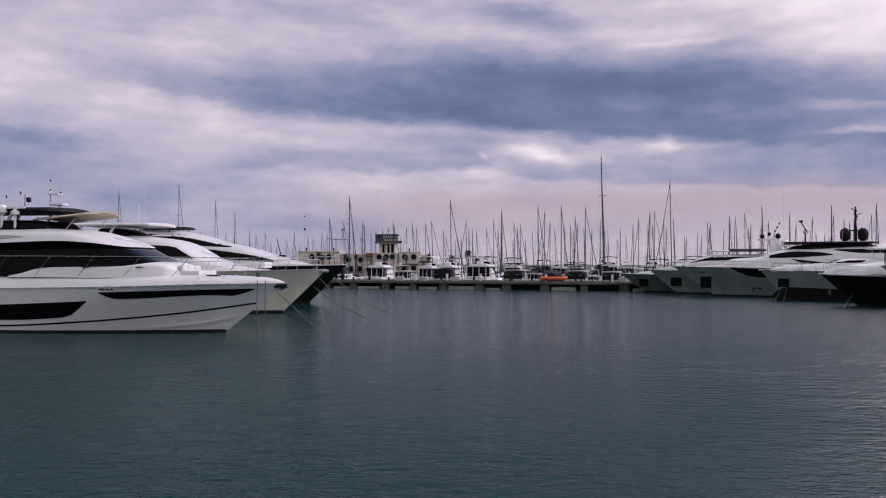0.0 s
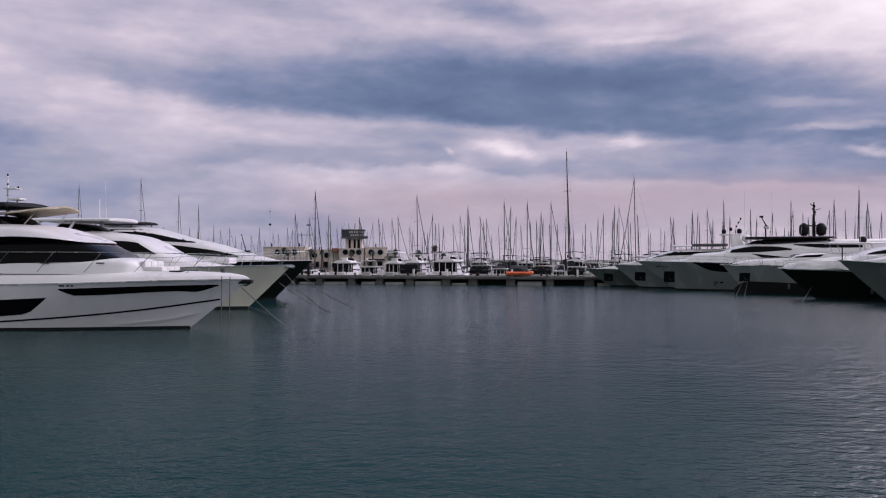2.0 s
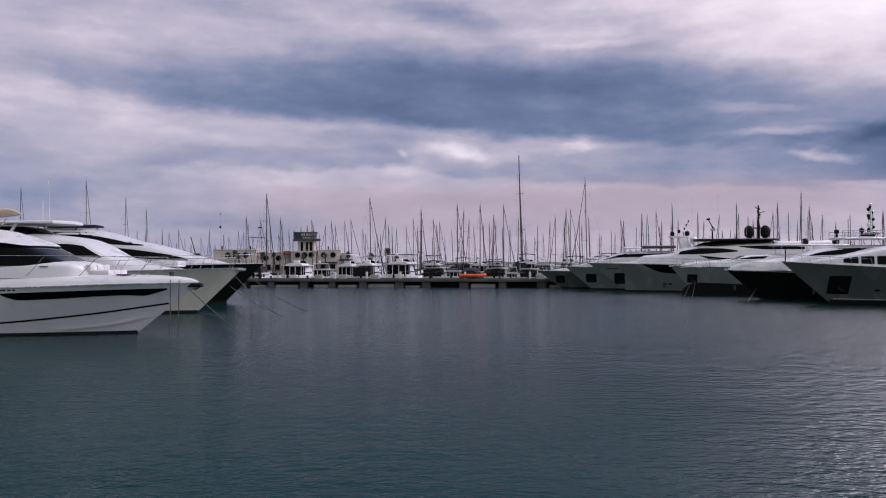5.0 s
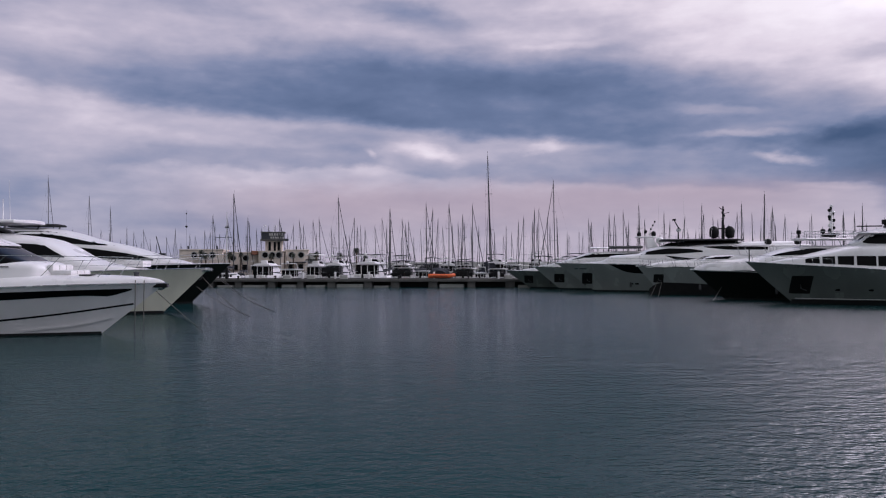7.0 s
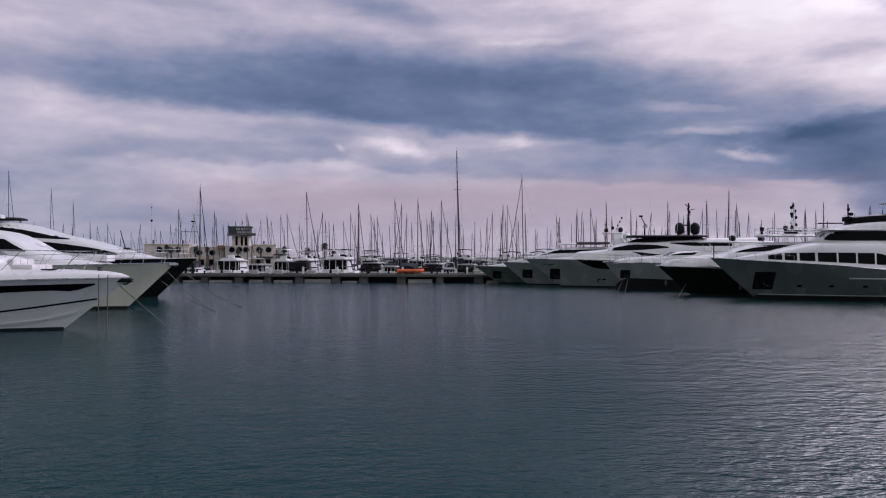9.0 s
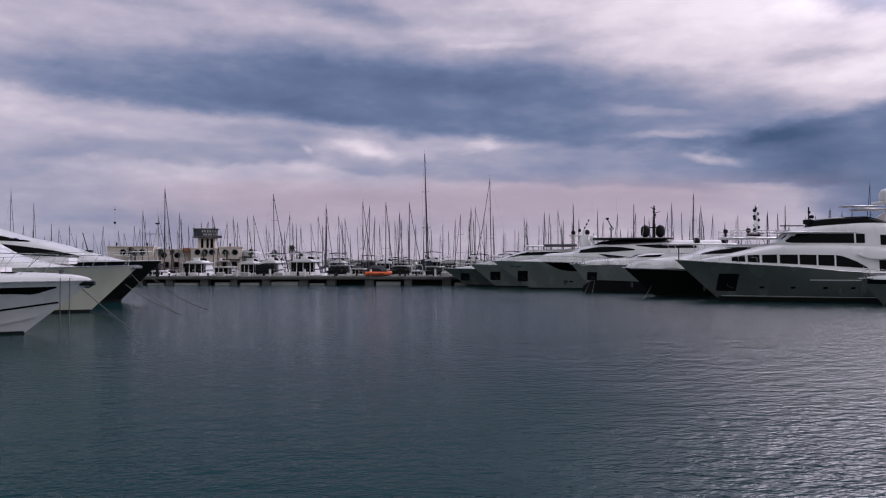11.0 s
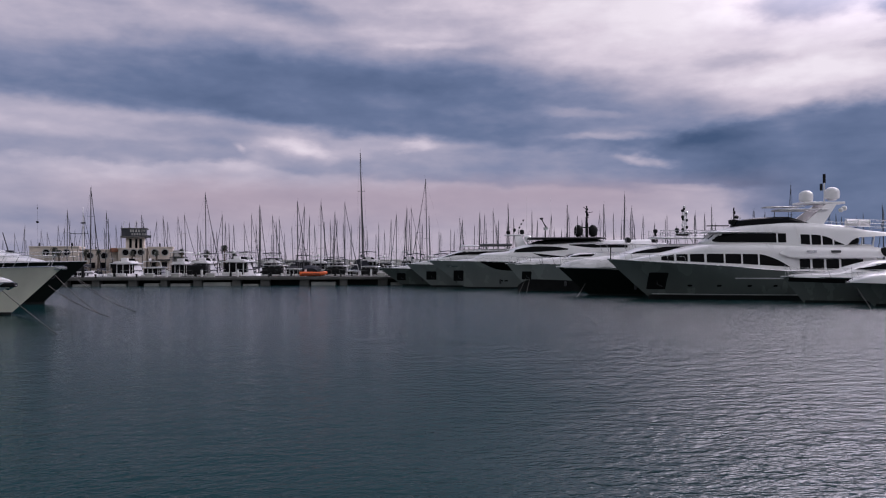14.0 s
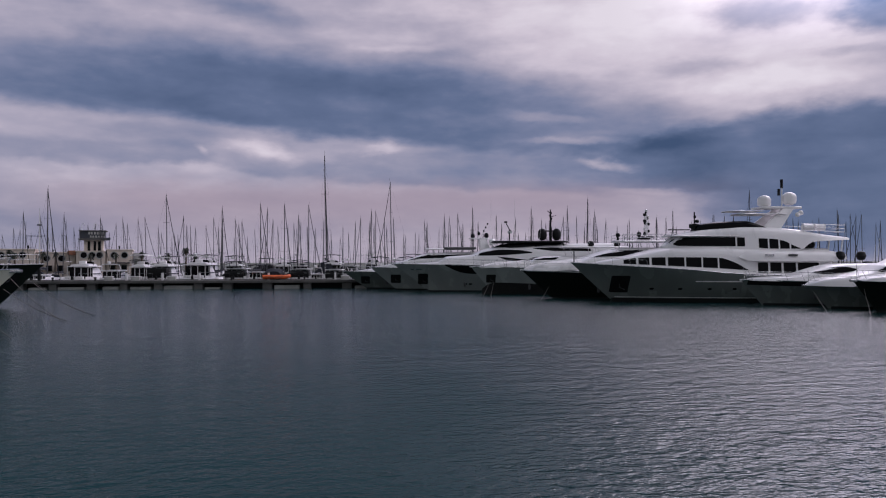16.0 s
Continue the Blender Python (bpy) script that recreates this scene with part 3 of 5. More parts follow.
# ---- yachts on the west side ----
def near_yacht():
    b = boat_at("motor_yacht", (-8.28, 42.12), -8, "large white flybridge motor yacht with black hull windows")
    w = make_hull(25, 5.6, [(0, 2.57), (3, 2.55), (8, 2.42), (14.5, 2.30), (25, 2.2)], 3.3, 0.46, 2.6, 1.6)
    hull_set(b, w, GEL, 0.13)
    panes(b, w, [(1.5, 2.31), (4, 2.27), (9.0, 2.13)], [(1.5, 2.24), (2.7, 1.93), (3.2, 1.98), (8.2, 1.79), (9.0, 2.09)], name="hull_window")
    panes(b, w, [(9.7, 1.68), (14.5, 1.47), (19, 1.35)], [(9.7, 1.65), (11.0, 0.83), (14.5, 0.66), (17.5, 0.66), (19, 1.30)], name="hull_window")
    stripe(b, w, [(1.6, 1.52), (5.5, 1.0), (10, 0.6), (14.5, 0.36), (24.5, 0.22)], 0.09, BLACK, "hull_line")
    stripe(b, w, [(2.6, 0.86), (4.2, 0.50), (6.8, 0.24)], 0.08, GEL, "spray_rail", 0.07)
    deck = make_house([(0.02, 2.58), (0.35, 2.76), (1.6, 2.92), (6, 3.03), (24, 3.05)], lambda u: w.sheer(u) - 0.05, lambda u: max(w(u, w.sheer(u)) - 0.03, 0.02), 0.10, 0.5)
    part("deck_moulding", house_mesh(deck), GEL, b)
    trunk = make_house([(5.3, 3.06), (5.5, 3.36), (5.9, 3.60), (6.8, 3.69), (12.0, 3.66), (12.8, 3.48), (13.5, 3.20), (14.2, 3.0)], [(5.3, 2.85), (14.2, 2.9)], [(5.3, 1.1), (6.0, 1.8), (7.5, 2.18), (9.5, 2.40), (14.2, 2.45)], 0.04, 0.3)
    part("coach_trunk", house_mesh(trunk), GEL, b, "white moulding under the cabin glass")
    cabin = make_house([(6.3, 3.62), (6.8, 3.80), (7.6, 4.16), (8.5, 4.55), (10, 4.80), (23, 4.85)], [(6.3, 3.5), (12, 3.4), (13.5, 3.05), (23, 2.9)], [(6.3, 1.3), (7.0, 1.86), (8.0, 2.14), (9.5, 2.34), (23, 2.37)], 0.06)
    part("saloon_glass", house_mesh(cabin), GLASS, b, "black wraparound saloon glazing")
    panes(b, cabin, [(14.9, 4.6), (15.02, 4.6)], [(14.9, 3.1), (15.02, 3.1)], RUBBER, "window_post")
    fly = make_house([(8.1, 4.53), (9.0, 4.80), (9.9, 5.10), (11.1, 5.38), (12.7, 5.46), (24, 5.55)], [(8.1, 4.48), (9.9, 4.70), (11.4, 4.77), (14.6, 4.68), (24, 4.6)], [(8.1, 1.5), (8.6, 2.1), (9.9, 2.48), (11.5, 2.64), (24, 2.62)], 0.08, 0.45)
    part("flybridge", house_mesh(fly), GEL, b)
    panes(b, fly, [(13.3, 5.02), (15, 5.10), (20, 5.10)], [(13.3, 4.98), (15, 4.86), (20, 4.82)], PALECON, "side_recess", label="grey recess in the flybridge side")
    screen = make_house([(12.0, 5.42), (12.5, 5.70), (12.9, 5.85), (13.6, 5.92), (18, 5.95)], [(12.0, 5.3), (18, 5.5)], [(12.0, 0.7), (12.6, 1.6), (13.6, 2.05), (18, 2.15)], 0.08)
    part("windscreen", house_mesh(screen), GLASS, b, "low dark flybridge windscreen")
    top = slab_top(b, 10.1, 13.6, 1.7, 6.14, 0.09, CANVAS, "bimini", 0.14, "beige canvas bimini sloping aft")
    for v in top.data.vertices:
        v.co.z += (v.co.x + 11.9) * 0.10 - 0.05 * abs(v.co.y) ** 2 * 0.3
    legs(b, (11.0, 13.2), 1.5, 5.3, 6.08, STEEL, 0.7, 0.025)
    slab_top(b, 12.0, 18, 2.0, 6.56, 0.20, NAVY, "hardtop", 0.06, "dark hardtop")
    legs(b, (14.5, 16.5), 1.7, 5.5, 6.46, GEL, 0.5, 0.09)
    part("flybridge_seat", box(-13.6, -12.9, -1.3, 1.3, 5.45, 5.78, 0.12), GEL, b, "white flybridge seat")
    for u in (14.15, 14.92):
        pole(b, u, -2.0, 5.45, 6.30, 0.07, GEL, "radar_post")
    dome(b, 14.92, -2.0, 6.22, 0.27, GEL)
    part("radar_base", lathe([(0.22, 0), (0.22, 0.16), (0.12, 0.22), (0.1, 0.3)], (-14.15, -2.0, 6.18), 14), GEL, b)
    part("radar_scanner", box(-14.65, -13.6, -2.08, -1.92, 6.48, 6.58, 0.03), GEL, b)
    pole(b, 13.5, 0.0, 6.5, 8.2, 0.05, GEL, "mast", 0.03)
    part("crosstree", box(-13.5, -12.85, -0.3, 0.3, 7.38, 7.44), GEL, b)
    part("instrument_box", box(-13.3, -12.6, -0.3, 0.3, 6.78, 6.9, 0.03), GEL, b)
    pole(b, 12.95, 0.0, 6.5, 6.8, 0.05, GEL, "instrument_post")
    for z, u in ((7.0, 13.5), (7.6, 13.5), (8.1, 13.5), (7.42, 12.9)):
        part("mast_lamp", lathe([(0.02, 0), (0.045, 0.03), (0.045, 0.10), (0.02, 0.13)], (-u, 0.0, z), 8), BLACK, b)
    part("horn", box(-14.9, -14.7, -0.1, 0.1, 7.0, 7.26, 0.04), BLACK, b)
    pole(b, 14.8, 0.0, 6.5, 7.05, 0.03, GEL, "horn_post")
    for u, z in ((15.3, 7.5), (16.15, 7.3)):
        pole(b, u, 0.0, 6.5, z, 0.03, GEL, "antenna")
        part("antenna_head", lathe([(0.02, 0), (0.045, 0.05), (0.04, 0.16), (0.01, 0.2)], (-u, 0, z - 0.1), 8), BLACK, b)
    pole(b, 14.6, -0.6, 6.4, 7.4, 0.02, BLACK, "antenna")
    whip(b, 15.2, 0.8, 6.4, 7.6)
    for y in (-0.75, 0.0, 0.75):
        part("sunpad", box(-5.35, -4.3, y - 0.36, y + 0.36, 2.98, 3.24, 0.10), WHITECLOTH, b, "white padded sunbed")
        part("sunpad_back", box(-5.55, -5.2, y - 0.36, y + 0.36, 3.1, 3.52, 0.12), WHITECLOTH, b)
    guard_rail(b, w, [(1.2, 2.88), (6, 3.0), (25, 3.05)], 2.0, 16.5, 0.96, 7, 0.18, False, 0.9, False)
    for u in (3.6, 7.6):
        for s in (1, -1):
            part("deck_hatch", box(-u - 0.3, -u + 0.3, s * 0.9 - 0.25, s * 0.9 + 0.25, deck.top(u) - 0.02, deck.top(u) + 0.04, 0.02), GLASS, b, "dark deck hatch")
    part("windlass", lathe([(0.16, 0), (0.12, 0.1), (0.12, 0.22), (0.18, 0.26), (0.02, 0.3)], (-1.5, 0, deck.top(1.5) - 0.06), 12), RUBBER, b)
    for u in (7.1, 9.9):
        for s in (1, -1):
            y = s * (trunk(u, 3.3) + 0.01)
            part("vent", box(-u - 0.22, -u + 0.22, y - 0.02, y + 0.02, 3.40, 3.45, 0.01), BLACK, b)
    part("bow_roller", box(-0.75, 0.1, -0.22, 0.22, 2.34, 2.55, 0.06), BLACK, b, "black bow roller with anchor")
    part("anchor", tube([(0.1, 0, 2.45), (-0.25, 0, 2.25), (-0.5, 0.1, 2.3)], 0.06), STEEL, b)
    for k, u in enumerate((8.2, 8.42, 8.66, 8.8)):
        for s in (1, -1):
            part("letter_bar", patch_mesh(w, [(u, 2.32), (u + 0.12, 2.32)], [(u, 2.25), (u + 0.12, 2.25)], s, None, None, 0.012, 2, 1), BLACK, b)
    for u in (6.7, 10.0):
        part("cleat", box(-u - 0.2, -u + 0.2, 2.35, 2.43, 3.02, 3.08, 0.02), STEEL, b)


def second_yacht():
    b = boat_at("motor_yacht", (-8.51, 58.41), -8, "cream-hulled flybridge motor yacht with white hardtop")
    w = make_hull(27, 6.0, [(0, 3.21), (5, 3.10), (12, 2.9), (27, 2.7)], 3.4, 0.46, 2.7, 1.5)
    hull_set(b, w, CREAM, 0.20)
    cabin = make_house([(4.4, 3.15), (5.4, 3.34), (7.2, 3.55), (8.2, 3.85), (8.9, 4.15), (10.1, 4.85), (11.2, 5.28), (12.6, 5.50), (14.6, 5.68), (25, 5.75)], lambda u: w.sheer(u) - 0.06, [(4.4, 0.6), (5.2, 1.5), (7.4, 2.2), (10, 2.5), (25, 2.55)], 0.12)
    part("cabin", house_mesh(cabin), GEL, b)
    panes(b, cabin, [(9.3, 4.03), (10.1, 4.46), (10.95, 4.88), (14.4, 4.99), (23, 5.0)], [(9.3, 3.97), (11, 4.05), (14.4, 4.24), (23, 4.2)])
    screen = make_house([(14.0, 5.65), (14.6, 5.95), (15.6, 6.22), (17, 6.25)], [(14, 5.55), (17, 5.6)], [(14, 0.7), (15, 1.7), (17, 1.8)], 0.1)
    part("windscreen", house_mesh(screen), GLASS, b)
    slab_top(b, 12.4, 18.9, 2.2, 6.58, 0.22, GEL, "hardtop", 0.05, "white hardtop")
    legs(b, (15.4, 18), 2.0, 5.6, 6.5, GEL, 0.6, 0.10)
    pole(b, 15.0, 0.6, 6.6, 8.2, 0.03, GEL)
    whip(b, 13.5, -1.2, 6.6, 9.4, 0.1)
    guard_rail(b, w, w.sheer, 0.5, 15, 0.75, 9, 0.10, True, 0.5)
    part("tender_cradle", box(-5.8, -4.4, -0.8, 0.8, 3.3, 3.75, 0.12), GEL, b)
    part("bow_roller", box(-0.6, 0.15, -0.22, 0.22, 2.98, 3.18, 0.04), STEEL, b)


def third_yacht():
    b = boat_at("motor_yacht", (-8.76, 72.83), -8, "white motor yacht with a black hull and dark cabin glass")
    w = make_hull(29, 6.4, [(0, 3.53), (6, 3.42), (14, 3.2), (29, 3.0)], 3.6, 0.46, 2.7, 1.5)
    hull_set(b, w, DARKHULL, 0.16, None, (2.0, 2.9, 1.9, 2.8))
    cabin = make_house([(3.4, 3.5), (5.0, 3.9), (7.2, 4.5), (9.4, 5.14), (11.2, 5.48), (14.3, 6.36), (16.2, 6.66), (26, 6.75)], lambda u: w.sheer(u) - 0.06, [(2.4, 0.5), (3.5, 1.5), (6, 2.2), (9, 2.6), (26, 2.75)], 0.14)
    part("cabin", house_mesh(cabin), GEL, b)
    panes(b, cabin, [(9.6, 5.12), (11.2, 5.40), (14.2, 6.20), (15.6, 6.34), (24, 6.36)], [(9.6, 5.08), (11, 5.12), (14, 5.28), (24, 5.42)])
    panes(b, cabin, [(6.2, 3.95), (8.6, 4.45), (13.8, 4.98), (22, 5.0)], [(6.2, 3.78), (8.6, 3.9), (13.8, 4.15), (22, 4.2)])
    slab_top(b, 15.3, 20.5, 2.2, 6.98, 0.14, BLACK, "hardtop", 0.06, "dark hardtop")
    legs(b, (16.0, 19.5), 1.9, 6.5, 6.98, BLACK, 0.3, 0.05)
    guard_rail(b, w, w.sheer, 0.4, 14, 0.8, 9, 0.10, True, 0.5)
    part("flagstaff", tube([(-6.4, 0.8, 4.0), (-6.95, 0.8, 5.95)], 0.05, 6, 0.035), BLACK, b)
    part("staff_foot", box(-6.7, -6.1, 0.6, 1.0, 4.05, 4.45, 0.08), NAVY, b, "dark furled flag at the staff's foot")


near_yacht()
second_yacht()
third_yacht()


# ---- yachts on the east side ----
def far_bow(tip, hull, zb, label, length, beam, rake, top, wid, glass, pocket, tops=()):
    b = boat_at("motor_yacht", tip, 164, label)
    w = make_hull(length, beam, [(0, zb), (5, zb - 0.12), (length, zb - 0.5)], rake, 0.46, 2.7, 1.5)
    hull_set(b, w, hull, 0.16, None, pocket)
    cabin = make_house(top, lambda u: w.sheer(u) - 0.06, wid, 0.12)
    part("cabin", house_mesh(cabin), GEL, b)
    for tp, bt in glass:
        panes(b, cabin, tp, bt)
    for args in tops:
        slab_top(b, *args)
    guard_rail(b, w, w.sheer, 0.5, length * 0.5, 0.7, 8, 0.1, True, 0.4)
    part("bow_roller", box(-0.5, 0.14, -0.16, 0.16, zb - 0.12, zb + 0.04, 0.03), STEEL, b)
    part("jackstaff", tube([(-0.35, 0, zb), (-0.3, 0, zb + 1.1)], 0.02, 5), STEEL, b)
    part("windlass", lathe([(0.16, 0), (0.12, 0.1), (0.12, 0.2), (0.17, 0.24), (0.02, 0.28)], (-1.2, 0, w.sheer(1.2) - 0.03), 10), STEEL, b)
    for u, y, h in ((0.62, 0.9, 2.2), (0.66, -0.8, 1.7)):
        z = cabin.top(length * u) - 0.1
        part("antenna", tube([(-length * u, y, z), (-length * u - 0.2, y, z + h)], 0.02, 5, 0.01), GEL, b)
    for s in (1, -1):
        for k in (0.30, 0.42):
            u = length * k
            part("fender", lathe([(0.03, 0), (0.13, 0.08), (0.13, 0.5), (0.03, 0.6)], (-u, s * (w(u, 0.9) + 0.13), 0.55), 8), RUBBER, b, "dark fender hanging on the side")
    return b, w, cabin


b, w, c = far_bow((23.85, 107.58), GREYHULL, 2.41, "grey-hulled motor yacht with a low white cabin", 20, 5.0, 3.3,
                  [(1.5, 2.4), (4, 2.75), (7, 3.3), (9, 4.0), (18, 4.1)], [(1.5, 0.4), (4, 1.5), (8, 2.0), (18, 2.1)],
                  [([(6.6, 3.15), (8.8, 3.85), (16, 3.9)], [(6.6, 3.1), (9, 3.3), (16, 3.4)])], (2.5, 3.7, 0.7, 1.7))
b, w, c = far_bow((26.15, 101.65), PALEHULL, 2.97, "pale grey motor yacht with white coachroof and hardtop", 22, 5.4, 3.5,
                  [(0.6, 2.98), (2.6, 3.35), (4.8, 3.9), (6.9, 4.6), (8, 4.8), (18, 4.9)], [(0.6, 0.3), (2.6, 1.5), (6, 2.1), (18, 2.2)],
                  [([(4.9, 3.86), (6.9, 4.5), (10, 4.7), (16, 4.7)], [(4.9, 3.8), (7.5, 4.1), (16, 4.2)])], (2.7, 4.0, 0.9, 2.0),
                  [(7.3, 9.6, 1.7, 5.35, 0.12, GEL), (9.8, 13.8, 1.9, 5.5, 0.28, RUBBER)])
legs(b, (8.2, 10.5, 13), 1.5, 4.7, 5.4, GEL, 0.2, 0.06)
for s in (1, -1):
    bm = bmesh.new()
    rows = []
    for k in np.linspace(0, 1, 7):
        u, z, d, y = 15.4 - 1.2 * k + 0.5 * k * k, 4.75 + 2.0 * k, 0.75 - 0.35 * k, s * (1.5 - 0.7 * k)
        rows.append([(-u + d, y - 0.10, z), (-u + d, y + 0.10, z), (-u - d, y + 0.10, z), (-u - d, y - 0.10, z)])
    vs = sheet(bm, rows, True)
    bm.faces.new(vs[0][::-1]), bm.faces.new(vs[-1])
    bmesh.ops.recalc_face_normals(bm, faces=bm.faces)
    part("radar_arch_leg", bm, GEL, b, "white raked radar arch")
slab_top(b, 13.0, 15.6, 1.0, 6.74, 0.14, GEL, "arch_top", 0.04)
dome(b, 15.9, 1.4, 5.75, 0.48, GEL, "white satellite dome")
pole(b, 15.9, 1.4, 4.8, 5.8, 0.12, GEL, "dome_post")
for u, z, r in ((13.5, 6.76, 0.27), (15.3, 6.78, 0.30), (14.3, 7.15, 0.2)):
    dome(b, u, 0.0, z, r, BLACK, "small black dome", 1.2)
    pole(b, u, 0.0, 6.7, z + 0.06, 0.06, GEL, "dome_post")
part("mast", tube([(-14.5, 0, 6.7), (-15.0, 0, 7.7), (-15.5, 0, 8.6)], 0.07, 6, 0.03), GEL, b)
for k in (0.45, 0.7, 0.95):
    part("mast_lamp", lathe([(0.05, 0), (0.1, 0.06), (0.1, 0.2), (0.04, 0.26)], (-14.5 - k, 0.12, 6.7 + 1.9 * k), 8), BLACK, b)


def black_top_yacht():
    b, w, c = far_bow((27.14, 94.44), PALEHULL, 3.42, "large pale grey motor yacht with black hull glazing and black hardtop", 29, 6.8, 4.7,
                      [(3, 3.4), (5.7, 3.7), (6.4, 4.2), (9.8, 4.5), (11, 5.05), (14, 5.5), (20, 5.8), (27, 5.9)], [(3, 0.6), (5, 1.9), (8, 2.6), (12, 2.9), (27, 2.9)],
                      [([(9.5, 4.40), (11.0, 4.80), (13, 5.08), (15, 5.05), (16.8, 4.8)], [(9.5, 4.36), (12, 4.38), (16.8, 4.66)]),
                       ([(12.6, 4.25), (14.5, 4.05), (17.0, 3.75)], [(12.6, 4.2), (14.5, 3.62), (17.0, 3.55)]),
                       ([(17, 5.3), (20, 5.35), (24, 5.2)], [(17, 5.2), (20, 4.9), (24, 4.9)])], (3.1, 4.3, 0.9, 2.2),
                      [(12.4, 21.4, 2.6, 6.14, 0.22, BLACK)])
    part("flybridge_screen", house_mesh(make_house([(12.2, 5.3), (13.2, 5.72), (14.5, 5.86), (20.5, 5.98)], [(12.2, 5.2), (20.5, 5.7)], [(12.2, 0.8), (13.2, 1.9), (15, 2.4), (20.5, 2.4)], 0.05), 16, 8), GLASS, b, "dark flybridge windscreen")
    panes(b, w, [(6.0, 3.34), (12.8, 3.18), (20, 3.0)], [(6.0, 3.30), (8.6, 2.25), (10.5, 2.15), (16, 2.2), (20, 2.9)], name="hull_window")
    legs(b, (13.8, 17, 20.5), 2.2, 5.4, 6.1, BLACK, 0.4, 0.07)
    for u in (18.55, 20.35):
        dome(b, u, 0, 6.3, 0.54, BLACK, "large black satellite dome", 1.45)
    pole(b, 19.6, 0, 6.1, 10.1, 0.17, BLACK, "mast", 0.08)
    part("mast_knee", box(-19.75, -19.45, -0.2, 0.2, 6.2, 7.9, 0.08), BLACK, b)
    part("mast_arm", tube([(-19.6, 0, 9.2), (-20.3, 0, 9.35)], 0.04, 6), BLACK, b)
    part("mast_arm", tube([(-19.6, 0, 9.6), (-19.2, 0, 9.95)], 0.05, 6), BLACK, b)
    part("radar_scanner", box(-20.4, -18.8, -0.1, 0.1, 7.35, 7.5, 0.03), BLACK, b)
    part("crosstree", box(-19.7, -19.5, -0.7, 0.7, 8.6, 8.68), BLACK, b)
    for z, y in ((9.5, 0.15), (9.2, -0.2), (8.8, 0.5)):
        part("mast_lamp", lathe([(0.08, 0), (0.14, 0.08), (0.14, 0.25), (0.05, 0.32)], (-19.6, y, z), 8), BLACK, b)
    stripe(b, w, [(2.2, 2.75), (3.6, 2.7)], 0.09, STEEL, "fairlead")
    for u in (8.6, 9.2):
        panes(b, w, [(u, 1.02), (u + 0.4, 1.02)], [(u, 0.86), (u + 0.4, 0.86)], name="porthole")
    part("davit_post", tube([(-14.4, 0.3, 5.9), (-14.4, 0.3, 7.7)], 0.10, 7, 0.07), BLACK, b)
    part("davit_arm", tube([(-14.7, 0.3, 7.3), (-14.4, 0.3, 7.6), (-13.9, 0.3, 8.55)], 0.09, 7, 0.05), BLACK, b)
    part("davit_head", box(-14.15, -13.75, 0.2, 0.4, 8.4, 8.62, 0.03), BLACK, b)
    part("davit_winch", box(-14.7, -14.2, 0.1, 0.5, 7.1, 7.45, 0.05), STEEL, b)
    for u, h in ((12.0, 11.5), (14.9, 11.3)):
        whip(b, u, 1.0, 5.7, h, 0.05)


black_top_yacht()
b, w, c = far_bow((32.85, 82.89), PALEHULL, 3.10, "pale motor yacht with a covered white foredeck", 21, 5.2, 2.6,
                  [(1.0, 3.05), (2.4, 3.28), (4.5, 3.48), (6.2, 3.56), (7.2, 4.05), (8.4, 4.2), (10, 4.25), (15.5, 4.2)], [(1.0, 0.5), (2.4, 1.5), (6, 2.0), (18, 2.1)],
                  [([(6.6, 3.82), (7.2, 4.12), (9.8, 4.22)], [(6.6, 3.78), (9.0, 3.82), (9.8, 4.18)])], (1.7, 2.7, 1.3, 2.2), [(10.2, 14.0, 1.9, 5.25, 0.1, WHITECLOTH)])
cover = make_house([(0.9, 3.08), (1.6, 3.30), (2.6, 3.46), (4.5, 3.62), (6.0, 3.74), (6.5, 3.62)], [(0.9, 2.95), (6.5, 2.95)], [(0.9, 0.5), (2.4, 1.62), (6.5, 2.12)], 0.15, 0.5)
part("foredeck_cover", crumple(house_mesh(cover, 40, 14), 0.12, 1.2, 9), WHITECLOTH, b, "crumpled white foredeck cover")
for s in (1, -1):
    for u in (1.4, 2.6, 3.8):
        part("rail_gate", tube([(-u, s * (w(u, 3.0) - 0.1), 3.0), (-u + 0.1, s * (w(u, 3.0) - 0.1), 3.75), (-u - 0.7, s * (w(u, 3.0) - 0.06), 3.72)], 0.03, 5), STEEL, b)
a = w.stem(0.62) + 0.12
for s in (1, -1):
    part("dark_underbody", patch_mesh(w, [(a, 0.62), (a + 0.5, 1.05), (a + 1.3, 1.32), (8, 1.15), (20.8, 0.7)], [(a, -0.2), (20.8, -0.2)], s, None, None, 0.034, 30, 4, 0.06), ANTIFOUL, b, "black lower hull")
legs(b, (10.8, 13.6), 1.7, 4.3, 5.25, STEEL, 0.3, 0.03)
for u in (13.6, 16.6):
    dome(b, u, 0, 5.3, 0.35, BLACK, "small black dome")
slab_top(b, 13.0, 17.5, 1.6, 5.25, 0.12, GEL)
legs(b, (14.0, 17), 1.4, 4.3, 5.25, GEL, 0.3, 0.06)


